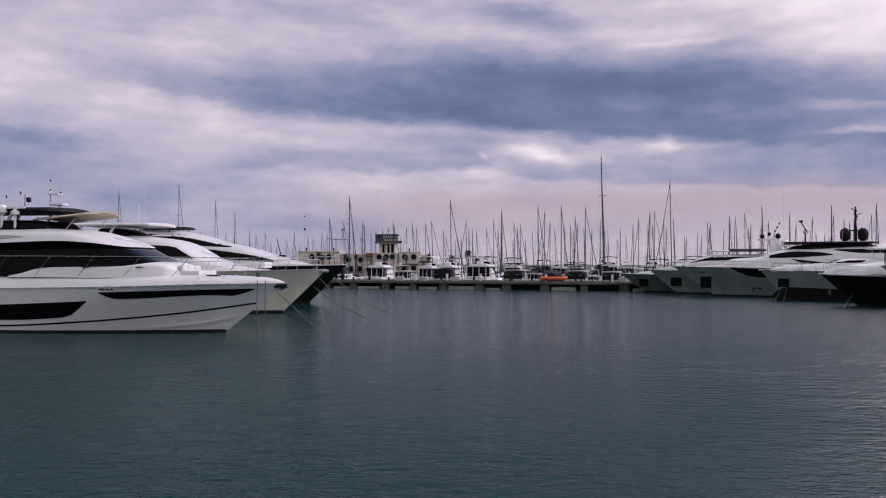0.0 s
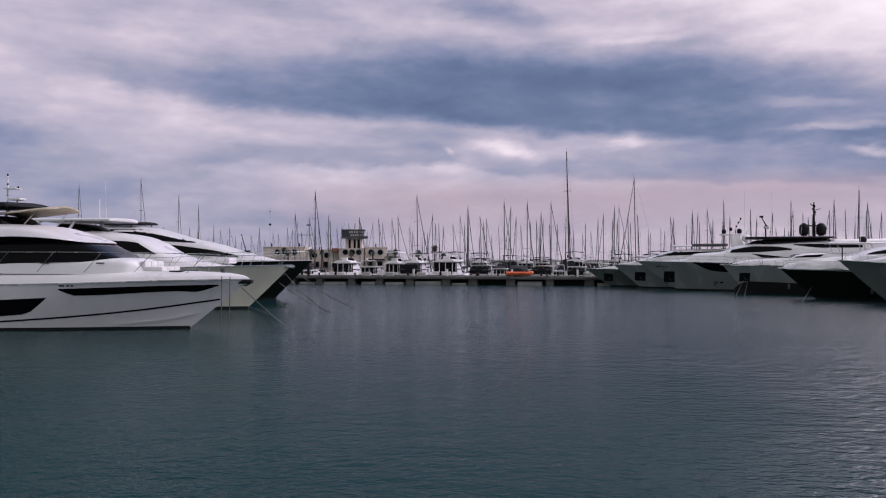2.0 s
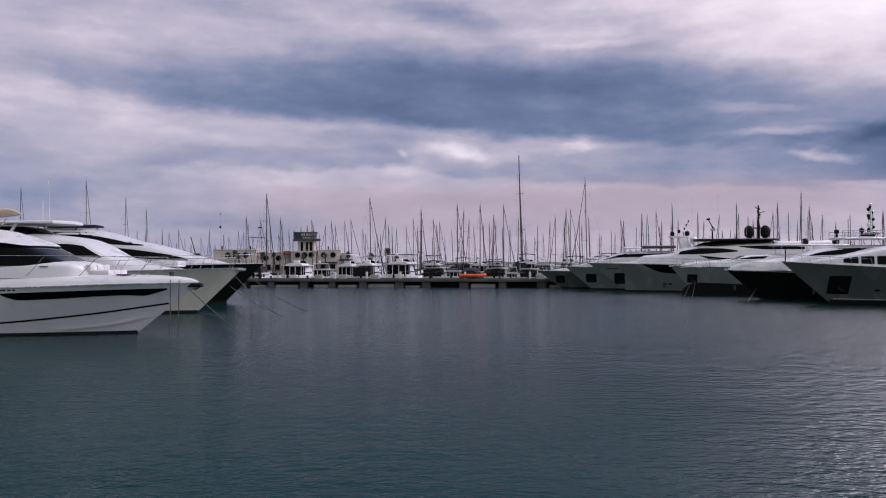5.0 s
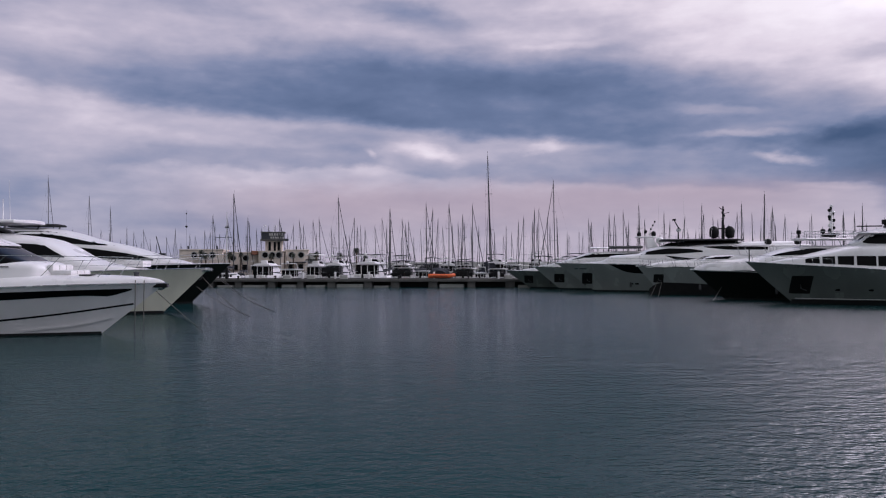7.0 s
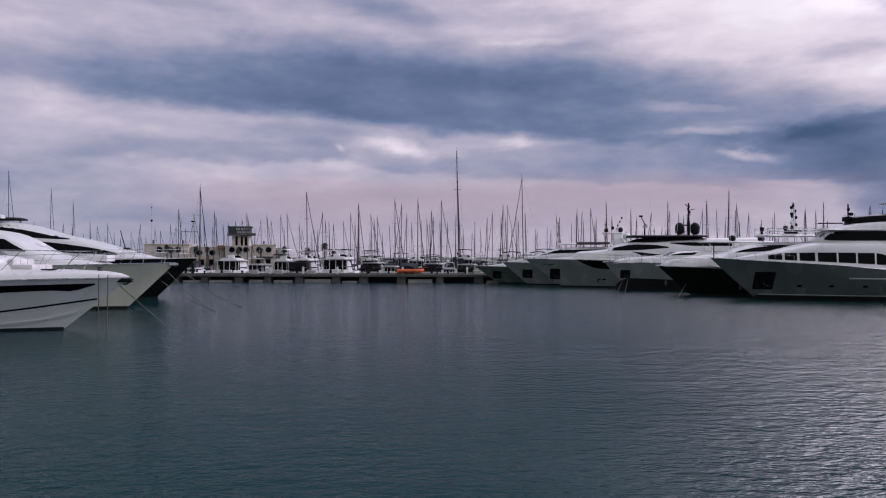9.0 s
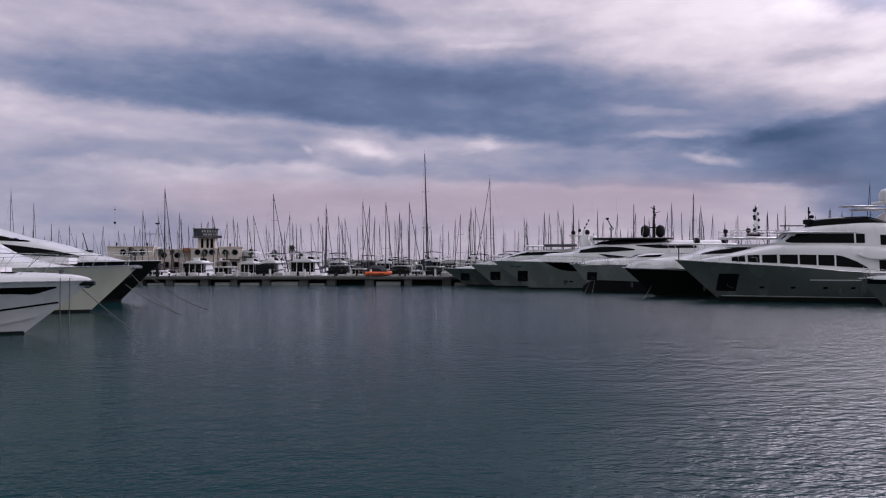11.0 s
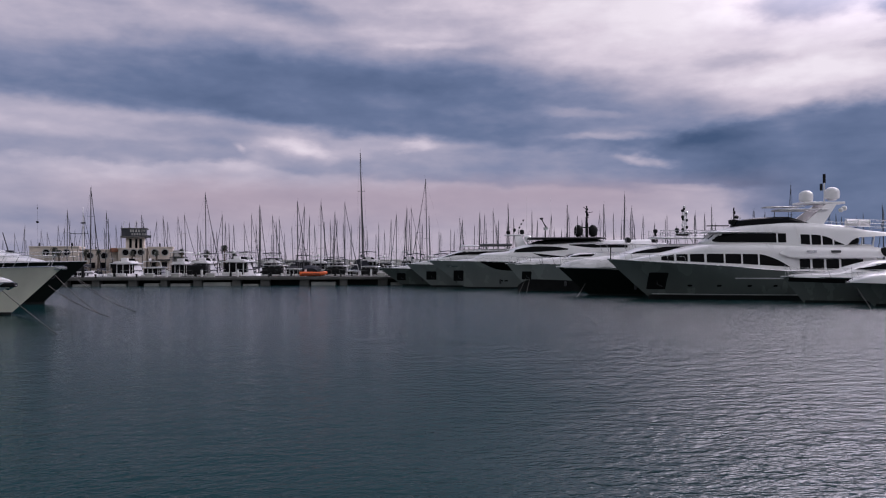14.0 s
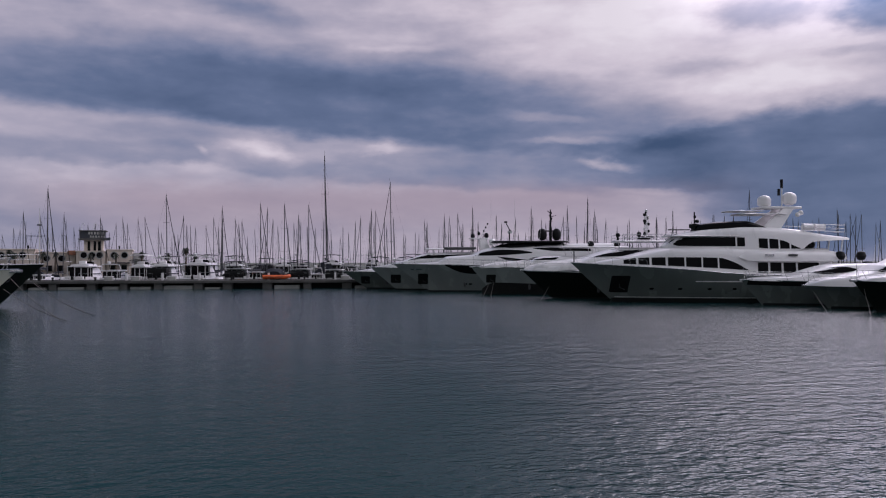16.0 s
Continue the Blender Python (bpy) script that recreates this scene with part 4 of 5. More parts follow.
def black_hull_yacht():
    b, w, c = far_bow((33.75, 71.64), DARKHULL, 2.82, "black-hulled motor yacht with white covered superstructure", 24, 6.0, 3.1,
                      [(0.3, 2.8), (1.2, 3.02), (3, 3.3), (5.5, 3.65), (6.4, 4.05), (8.9, 4.78), (10.5, 4.95), (21, 5.0)], [(0.3, 0.4), (1.5, 1.5), (4, 2.2), (8, 2.5), (21, 2.6)],
                      [([(6.5, 4.06), (8.9, 4.66), (14, 4.8)], [(6.5, 4.03), (9, 4.12), (14, 4.25)])], None, [(9.4, 15.5, 2.2, 5.62, 0.12, GEL)])
    legs(b, (10.2, 12.5, 15), 2.0, 4.9, 5.6, STEEL, 0.3, 0.035)
    pole(b, 12.6, 0, 5.6, 8.6, 0.12, GEL, "mast", 0.08)
    for y, z, h in ((0.28, 6.2, 2.0), (-0.28, 6.4, 1.8)):
        part("mast_frame", tube([(-12.6, 0, z - 0.3), (-12.6 + y, y, z), (-12.6 + y, y, z + h)], 0.05, 5), GEL, b)
    for k, (du, z) in enumerate(((-0.28, 6.5), (0.28, 6.7), (-0.28, 7.2), (0.28, 7.5), (-0.28, 7.9), (0.28, 8.1), (0.28, 6.2), (0.0, 8.5))):
        part("instrument", lathe([(0.08, 0), (0.15, 0.06), (0.15, 0.24), (0.06, 0.3)], (-12.6 + du, du, z), 8), (BLACK, GEL)[k % 3 == 1], b)
    part("radar_scanner", box(-13.3, -11.8, -0.12, 0.12, 5.95, 6.12, 0.03), BLACK, b)
    for z in (5.95, 6.25):
        part("top_rail", tube([(-9.6, 2.0, z), (-15.3, 2.0, z), (-15.4, -2.0, z), (-9.6, -2.0, z)], 0.03, 5), STEEL, b)
    for u in (9.6, 11.0, 12.4, 13.8, 15.3):
        for s in (1, -1):
            part("stanchion", tube([(-u, s * 2.0, 5.6), (-u, s * 2.0, 6.25)], 0.025, 5), STEEL, b)
    for z, y, m in ((6.3, 0.3, BLACK), (6.9, -0.25, GEL), (7.3, 0.3, BLACK), (7.8, -0.2, BLACK), (8.3, 0.1, BLACK), (5.9, -0.4, BLACK)):
        part("mast_lamp", lathe([(0.06, 0), (0.11, 0.06), (0.11, 0.22), (0.05, 0.28)], (-12.6 + 0.9 * y, y, z), 8), m, b)
        part("lamp_arm", tube([(-12.6, 0, z - 0.02), (-12.6 + 0.9 * y, y, z + 0.02)], 0.03, 5), BLACK, b)
    for u, z in ((9.3, 5.7), (11.4, 5.8)):
        part("searchlight", lathe([(0.12, 0), (0.1, 0.3), (0.2, 0.34), (0.22, 0.62), (0.1, 0.7)], (-u, 1.4, z), 10), BLACK, b)
    part("searchlight", box(-12.5, -11.4, 1.2, 1.5, 5.75, 6.0, 0.04), BLACK, b)
    stripe(b, w, [(0.6, 2.7), (10, 2.45)], 0.05, GEL, "cove_line")
    cover = make_house([(0.3, 2.86), (0.8, 3.12), (2.2, 3.5), (3.8, 3.64), (5.2, 3.80), (6.0, 3.72)], [(0.3, 2.74), (6.0, 2.75)], [(0.3, 0.25), (1.2, 1.2), (3, 1.95), (4, 2.32), (6.0, 2.5)], 0.15, 0.5)
    part("bow_cover", crumple(house_mesh(cover, 40, 14), 0.13, 1.1, 3), WHITECLOTH, b, "crumpled white cover")


def superyacht():
    b = boat_at("superyacht", (34.99, 63.87), 164, "tall three-deck superyacht with grey hull and white upperworks", "superyacht")
    w = make_hull(28, 7.6, [(0, 3.53), (4, 3.25), (9, 2.93), (15, 2.48), (28, 2.3)], 3.9, 0.46, 2.7, 1.5)
    hull_set(b, w, GREYHULL, 0.36, None, (3.4, 4.9, 0.85, 2.35))
    stripe(b, w, [(3.9, 0.45), (15, 0.42), (27, 0.40)], 0.05, GEL, "boot_line")
    stripe(b, w, [(10.2, 1.86), (15, 1.84), (27, 1.84)], 0.10, GEL, "rub_strake", 0.06)
    for u in (6.6, 8.9, 11.3, 13.4):
        p = [(u, 1.20), (u + 0.08, 1.28), (u + 0.30, 1.28), (u + 0.38, 1.20)]
        panes(b, w, p, [(a, 2.40 - z) for a, z in p], name="porthole")
    main = make_house([(1.9, 3.48), (5.3, 4.15), (8.8, 4.85), (12, 4.97), (16, 4.85), (22.6, 4.75)], lambda u: w.sheer(u) - 0.06, [(1.9, 0.4), (3.5, 1.5), (6, 2.45), (10, 3.05), (22.6, 3.1)], 0.06, 0.3)
    part("main_deck_house", house_mesh(main), GEL, b)
    tp = curve([(4.2, 3.72), (5.5, 3.93), (8, 3.97), (12.4, 3.92), (13.8, 3.52), (15.0, 2.86)])
    bt = curve([(4.2, 3.42), (7.8, 3.24), (12, 3.02), (15.0, 2.82)])
    panes(b, main, tp, bt, splits=[(4.3, 5.3), (5.5, 6.4), (6.6, 7.75), (7.95, 9.35), (9.5, 10.85), (11.0, 12.3), (12.45, 15.0)])
    panes(b, main, [(15.9, 3.5), (21.5, 3.47)], [(15.9, 2.62), (21.5, 2.55)], splits=[(15.9, 16.8), (17.0, 18.0), (18.2, 19.3), (19.5, 21.4)])
    part("side_overhang", house_mesh(make_house([(14.2, 4.1), (15.2, 4.75), (17, 4.72), (22, 4.62), (23.8, 4.40)], [(14.2, 3.95), (15.2, 3.62), (22, 3.58), (23.8, 3.75)], [(14.2, 3.1), (16, 3.35), (23.8, 3.3)], 0.06, 0.4)), GEL, b)
    for u in (16.8, 18.9):
        for s in (1, -1):
            part("vent", box(-u - 0.42, -u + 0.42, s * 3.30, s * 3.36, 4.02, 4.22, 0.02), RUBBER if u > 18 else STEEL, b)
    upper = make_house([(8.3, 5.0), (9.0, 5.42), (9.5, 5.85), (12, 6.45), (15.5, 6.72), (20, 6.45), (22, 6.05), (24.5, 5.75)], [(8.3, 4.75), (20, 4.6), (21, 5.3), (24.5, 5.5)], [(8.3, 0.5), (9.3, 1.7), (12, 2.4), (14, 2.6), (22, 2.7), (24.5, 2.5)], 0.08, 0.3)
    part("upper_deck_house", house_mesh(upper), GEL, b)
    panes(b, upper, [(8.75, 5.26), (9.4, 5.74), (14.1, 5.74)], [(8.75, 5.2), (9.2, 4.98), (14.1, 4.92)])
    panes(b, upper, [(14.25, 5.72), (14.95, 5.7)], [(14.25, 4.92), (14.95, 4.92)])
    panes(b, upper, [(16.2, 5.62), (17.5, 5.58), (18.4, 5.42), (19.3, 5.0), (19.95, 4.75)], [(16.2, 4.78), (17, 4.72), (19.95, 4.70)], splits=[(16.2, 17.0), (17.15, 17.95), (18.1, 18.95), (19.1, 19.95)])
    part("windscreen", house_mesh(make_house([(11.2, 6.45), (11.6, 6.92), (13.5, 7.16), (15.6, 7.22), (16.3, 7.05), (17.4, 6.62)], [(11.2, 6.3), (17.4, 6.5)], [(11.2, 0.6), (12, 1.6), (14, 2.05), (17.4, 2.05)], 0.1)), GLASS, b, "dark sundeck windscreen")
    slab_top(b, 8.8, 15.6, 2.55, 5.90, 0.10, GEL, "wheelhouse_brow", 0.06, "", 2.0)
    # raked mast arch with two white domes
    for s in (1, -1):
        bm = bmesh.new()
        rows = []
        for k in np.linspace(0, 1, 9):
            u, z, d = 17.6 + 2.2 * k, 6.4 + 2.1 * k, 0.9 - 0.45 * k
            y = s * (1.75 - 0.75 * k)
            rows.append([(-u + d, y - 0.12, z), (-u + d, y + 0.12, z), (-u - d, y + 0.12, z), (-u - d, y - 0.12, z)])
        vs = sheet(bm, rows, True)
        bm.faces.new(vs[0][::-1]), bm.faces.new(vs[-1])
        bmesh.ops.recalc_face_normals(bm, faces=bm.faces)
        part("arch_leg", bm, GEL, b)
    part("arch_platform", box(-20.9, -17.2, -1.2, 1.2, 8.35, 8.55, 0.08), GEL, b)
    slab_top(b, 15.2, 19.4, 1.6, 7.9, 0.10, GEL, "arch_wing", 0.03)
    slab_top(b, 14.2, 17.4, 1.2, 8.15, 0.06, GEL, "arch_wing", 0.03)
    dome(b, 17.94, 0.0, 8.52, 0.60, GEL, "large white satellite dome")
    dome(b, 20.3, 0.0, 8.75, 0.64, GEL, "large white satellite dome")
    dome(b, 20.6, 1.5, 7.75, 0.22, GEL)
    dome(b, 20.2, 1.7, 7.6, 0.2, GEL)
    pole(b, 19.6, 0.0, 8.5, 10.9, 0.06, GEL, "mast")
    pole(b, 19.6, 0.0, 10.3, 11.1, 0.13, BLACK, "mast_lamp")
    pole(b, 19.2, 0.25, 9.6, 10.2, 0.12, BLACK, "mast_lamp")
    pole(b, 11.4, 0.0, 6.3, 8.1, 0.06, BLACK, "mast")
    part("searchlight_arm", box(-10.9, -8.9, 0.05, 0.2, 6.42, 6.52, 0.03), BLACK, b)
    part("horn_pair", box(-11.9, -10.9, -0.05, 0.3, 6.6, 7.0, 0.06), BLACK, b)
    for z, r, du in ((6.45, 0.25, 0.1), (6.75, 0.32, 0.05), (7.1, 0.2, -0.2), (7.5, 0.12, 0.0), (6.5, 0.22, -0.7)):
        part("horn", lathe([(r * 0.5, 0), (r, 0.06), (r, 0.24), (r * 0.4, 0.3)], (-11.4 + du, 0.1, z), 8), BLACK, b)
    # aft sun deck: overhang posts, liferaft canisters, rail
    for u in (21.6, 22.6, 23.8):
        for s in (1, -1):
            part("deck_post", tube([(-u, s * 2.4, 4.5), (-u - 0.15, s * 2.4, 5.6)], 0.06), GEL, b)
    for u in (23.3, 25.2):
        part("stern_post", tube([(-u, 3.1, 2.2), (-u, 3.1, 3.75)], 0.05, 6), GEL, b)
        part("ball_fender", lathe([(0.02, 0), (0.3, 0.08), (0.44, 0.4), (0.32, 0.74), (0.02, 0.84)], (-u, 3.1, 3.65), 14), BLACK, b, "black ball fender")
    part("tender_cover", lathe([(0.02, 0), (0.5, 0.05), (0.6, 0.4), (0.4, 0.75), (0.02, 0.85)], (-21.2, 1.6, 4.75), 12), BLACK, b)
    for u in (21.0, 22.1):
        bm = bmesh.new()
        add_tube(bm, [(-u - 0.45, 1.9, 6.62), (-u + 0.45, 1.9, 6.62)], 0.3, 12)
        part("liferaft", bm, GEL, b, "white liferaft canister")
    for z in (6.35, 6.65, 6.95):
        part("rail", tube([(-20.2, 2.3, z), (-24.2, 2.3, z - 0.15), (-24.4, 0, z - 0.15), (-24.2, -2.3, z - 0.15), (-20.2, -2.3, z)], 0.025), STEEL, b)
    for u in (20.4, 21.4, 22.4, 23.4, 24.2):
        for s in (1, -1):
            part("stanchion", tube([(-u, s * 2.3, 5.7), (-u, s * 2.3, 6.95)], 0.02, 5), STEEL, b)
    guard_rail(b, w, w.sheer, 0.4, 6, 0.6, 5, 0.1, False, 0.2)
    part("jackstaff", tube([(-0.3, 0, 3.4), (-0.3, 0, 4.6)], 0.05, 6), BLACK, b)


black_hull_yacht()
superyacht()
b, w, c = far_bow((45.17, 53.77), GREYHULL, 2.10, "grey motor yacht with low white deckhouse", 18, 4.8, 1.8,
                  [(0.4, 2.05), (1.2, 2.24), (4.0, 2.42), (6.0, 2.95), (7.2, 3.25), (8.6, 3.38), (15, 3.4)], [(0.4, 0.2), (1.5, 1.3), (5, 1.8), (15, 1.9)],
                  [([(5.3, 2.68), (6.9, 3.08), (8.0, 3.14), (9.2, 2.9)], [(5.3, 2.65), (6.6, 2.55), (9.2, 2.86)])], None)
stripe(b, w, [(0.5, 1.86), (4, 1.76), (17, 1.55)], 0.36, BLACK, "hull_band")
b, w, c = far_bow((46.33, 48.07), GREYHULL, 1.80, "pale motor yacht with rounded white foredeck", 17, 4.6, 1.9,
                  [(0.05, 1.8), (0.5, 1.98), (1.4, 2.3), (3, 2.5), (4.6, 2.8), (5.8, 3.4), (14, 3.5)], [(0.05, 0.2), (1.2, 1.3), (5, 1.9), (14, 1.9)],
                  [([(4.8, 2.8), (5.9, 3.28), (12, 3.3)], [(4.8, 2.76), (6, 2.8), (12, 2.85)])], None)
b, w, c = far_bow((45.82, 43.12), DARKHULL, 2.27, "dark-hulled motor yacht with white deck", 18, 4.8, 1.8,
                  [(0.4, 2.2), (1.2, 2.5), (3.4, 2.75), (5.2, 3.4), (6.2, 4.0), (15, 4.1)], [(0.4, 0.4), (1.2, 1.2), (5, 1.9), (15, 2.0)],
                  [([(4.9, 3.2), (6.2, 3.85), (12, 3.9)], [(4.9, 3.15), (6.5, 3.3), (12, 3.4)])], None)


b, w, c = far_bow((64.0, 62.0), PALEHULL, 2.6, "white flybridge yacht moored beyond the quay", 20, 5.2, 2.2,
                  [(1.0, 2.6), (4, 3.1), (6, 3.9), (7.5, 4.4), (17, 4.5)], [(1.0, 0.5), (4, 1.7), (8, 2.2), (17, 2.2)],
                  [([(5.6, 3.65), (7.2, 4.2), (15, 4.25)], [(5.6, 3.6), (7.5, 3.6), (15, 3.6)])], None, [(7.5, 14, 1.9, 5.3, 0.12, NAVY)])
legs(b, (8.5, 13), 1.7, 4.4, 5.3, STEEL, 0.3, 0.05)
for u in (9.5, 12.5):
    dome(b, u, 0, 5.4, 0.3, GEL)
b, w, c = far_bow((58.5, 52.0), DARKHULL, 2.3, "dark-hulled cruiser moored beyond the row", 16, 4.6, 2.0,
                  [(1.0, 2.3), (4, 2.8), (6, 3.5), (7.5, 3.9), (14, 4.0)], [(1.0, 0.5), (4, 1.5), (8, 1.9), (14, 1.9)],
                  [([(5.6, 3.3), (7.2, 3.75), (13, 3.8)], [(5.6, 3.25), (7.5, 3.25), (13, 3.3)])], None, [(6.5, 12, 1.7, 4.7, 0.1, NAVY)])
legs(b, (7.5, 11), 1.5, 3.9, 4.7, STEEL, 0.3, 0.04)
for u, y in ((3.0, 1.2), (5.0, -1.2)):
    part("round_fender", lathe([(0.02, 0), (0.3, 0.1), (0.42, 0.4), (0.3, 0.72), (0.02, 0.82)], (-u, y, 2.75), 12), BLACK, b, "black ball fender")


# ---- boats behind the pier ----
def sail_boat(name, high, label):
    """A moored sloop; base at the mast's foot, bow towards +x."""
    b = thing(name, Matrix(), label, "sailboat", "sailboats in the marina")
    ln = high * 0.72
    w = make_hull(ln, ln * 0.3, [(0, 1.35), (ln, 1.05)], 1.2, 0.6, 2.2, 1.6)
    off = Matrix.Translation((ln * 0.42, 0, 0))
    for nm, bm, mt in (("hull", hull_mesh(w, 6, 14), GEL), ("deck", deck_mesh(w, 0.03, 12), GEL), ("coachroof", house_mesh(make_house([(ln * 0.25, 1.3), (ln * 0.35, 1.6), (ln * 0.7, 1.7)], [(ln * 0.25, 1.2), (ln * 0.7, 1.1)], [(ln * 0.25, 0.3), (ln * 0.4, 0.9), (ln * 0.7, 1.0)], 0.15), 12, 6), GEL)):
        bm.transform(off)
        part(nm, bm, mt, b)
    part("mast", tube([(0, 0, 1.2), (0, 0, high * 0.6), (-0.05, 0, high)], 0.105, 6, 0.06), ALLOY, b)
    part("boom", tube([(-0.1, 0, 2.5), (-ln * 0.38, 0, 2.6)], 0.07, 6), ALLOY, b)
    part("furled_sail", tube([(-0.1, 0, 2.68), (-ln * 0.2, 0, 2.78), (-ln * 0.37, 0, 2.72)], 0.17, 7, 0.1), NAVY, b, "navy sail cover")
    for k in (0.42, 0.7):
        part("spreader", tube([(0, -0.9 + k * 0.5, high * k), (0, 0.9 - k * 0.5, high * k)], 0.025, 5), ALLOY, b)
    part("forestay", tube([(ln * 0.41, 0, 1.35), (ln * 0.2, 0, high * 0.5), (0, 0, high * 0.97)], 0.075, 5, 0.04), NAVY, b, "furled headsail on its stay")
    part("backstay", tube([(-ln * 0.56, 0, 1.2), (0, 0, high)], 0.007, 4), ALLOY, b)
    for s in (1, -1):
        part("shroud", tube([(0, s * ln * 0.13, 1.2), (0, s * 0.6, high * 0.42), (0, s * 0.5, high * 0.7), (0, 0, high)], 0.006, 4), ALLOY, b)
    hood = house_mesh(make_house([(ln * 0.62, 1.6), (ln * 0.66, 2.25), (ln * 0.80, 2.35)], [(ln * 0.62, 1.1), (ln * 0.80, 1.1)], [(ln * 0.62, 0.7), (ln * 0.80, 1.25)], 0.2, 0.5), 8, 6)
    hood.transform(off)
    part("sprayhood", hood, NAVY, b, "navy sprayhood")
    part("masthead_wand", tube([(0, 0, high), (0.1, 0, high + 0.5)], 0.015, 4), ALLOY, b)
    return b


SLOOPS = {}
BASE = 14.0


def sloop(bearing, rng_m, high, turn, slim=1.0):
    a = radians(bearing)
    m = pose(rng_m * math.sin(a), rng_m * math.cos(a), 0, rng.gauss(0, 1.0), rng.gauss(0, 1.0), turn) @ Matrix.Diagonal((slim * high / BASE, slim * high / BASE, high / BASE, 1))
    if "base" not in SLOOPS:
        SLOOPS["base"] = sail_boat("sailboat", BASE, "white sloop with bare alloy mast and furled sails")
        SLOOPS["base"].matrix_basis = m
        return SLOOPS["base"]
    first = SLOOPS["base"]
    keep = first.matrix_basis.copy()
    first.matrix_basis = Matrix()
    ob = copy_thing(first, m)
    first.matrix_basis = keep
    return ob


# bearing and height of mast top in degrees, range
TALL = [(-22.2, 4.83, 118), (-18.3, 5.42, 122), (-16.0, 4.37, 126), (-14.6, 3.62, 150), (-8.1, 3.23, 135), (-6.7, 4.77, 132), (-5.8, 3.13, 140), (-3.5, 3.02, 138),
        (0.6, 4.57, 130), (1.7, 3.16, 140), (4.1, 3.80, 130), (5.2, 3.07, 136), (6.8, 4.11, 128), (7.2, 3.75, 136), (8.4, 4.10, 128), (9.3, 3.33, 134), (10.1, 4.04, 127),
        (14.5, 3.65, 128), (18.4, 2.91, 150), (19.7, 3.27, 145), (20.7, 3.44, 140), (21.9, 3.87, 138), (23.4, 3.31, 150), (25.9, 3.79, 140), (28.4, 3.80, 138),
        (29.9, 4.44, 135), (30.5, 3.52, 140), (32.8, 2.89, 150), (35.7, 3.47, 140), (46.0, 3.28, 140)]
for i, (az, el, d) in enumerate(TALL):
    sloop(az, d, EYE + d * math.tan(radians(el)), (80 if az < -5 else 235 if i % 4 == 1 else 52) + rng.uniform(-10, 10), 0.6 if az < -12 else 1.0)
for az, el, d, turn in ((16.0, 5.74, 128, 200), (11.4, 7.58, 131, 75), (40.7, 4.75, 120, 75), (14.8, 3.7, 126, -20)):
    sloop(az, d, EYE + d * math.tan(radians(el)), turn, 0.72)
for i in range(190):
    az = -27 + 78 * (i + rng.uniform(0, 1)) / 190
    d = rng.uniform(142, 165) if i % 3 == 0 and az > 0 else rng.uniform(165, 280)
    el = rng.uniform(1.7, 3.2) * (1.0 if az > -8 else 0.72)
    sloop(az, d, EYE + d * math.tan(radians(el)), rng.choice((62, 82, 250)) + rng.uniform(-18, 18))


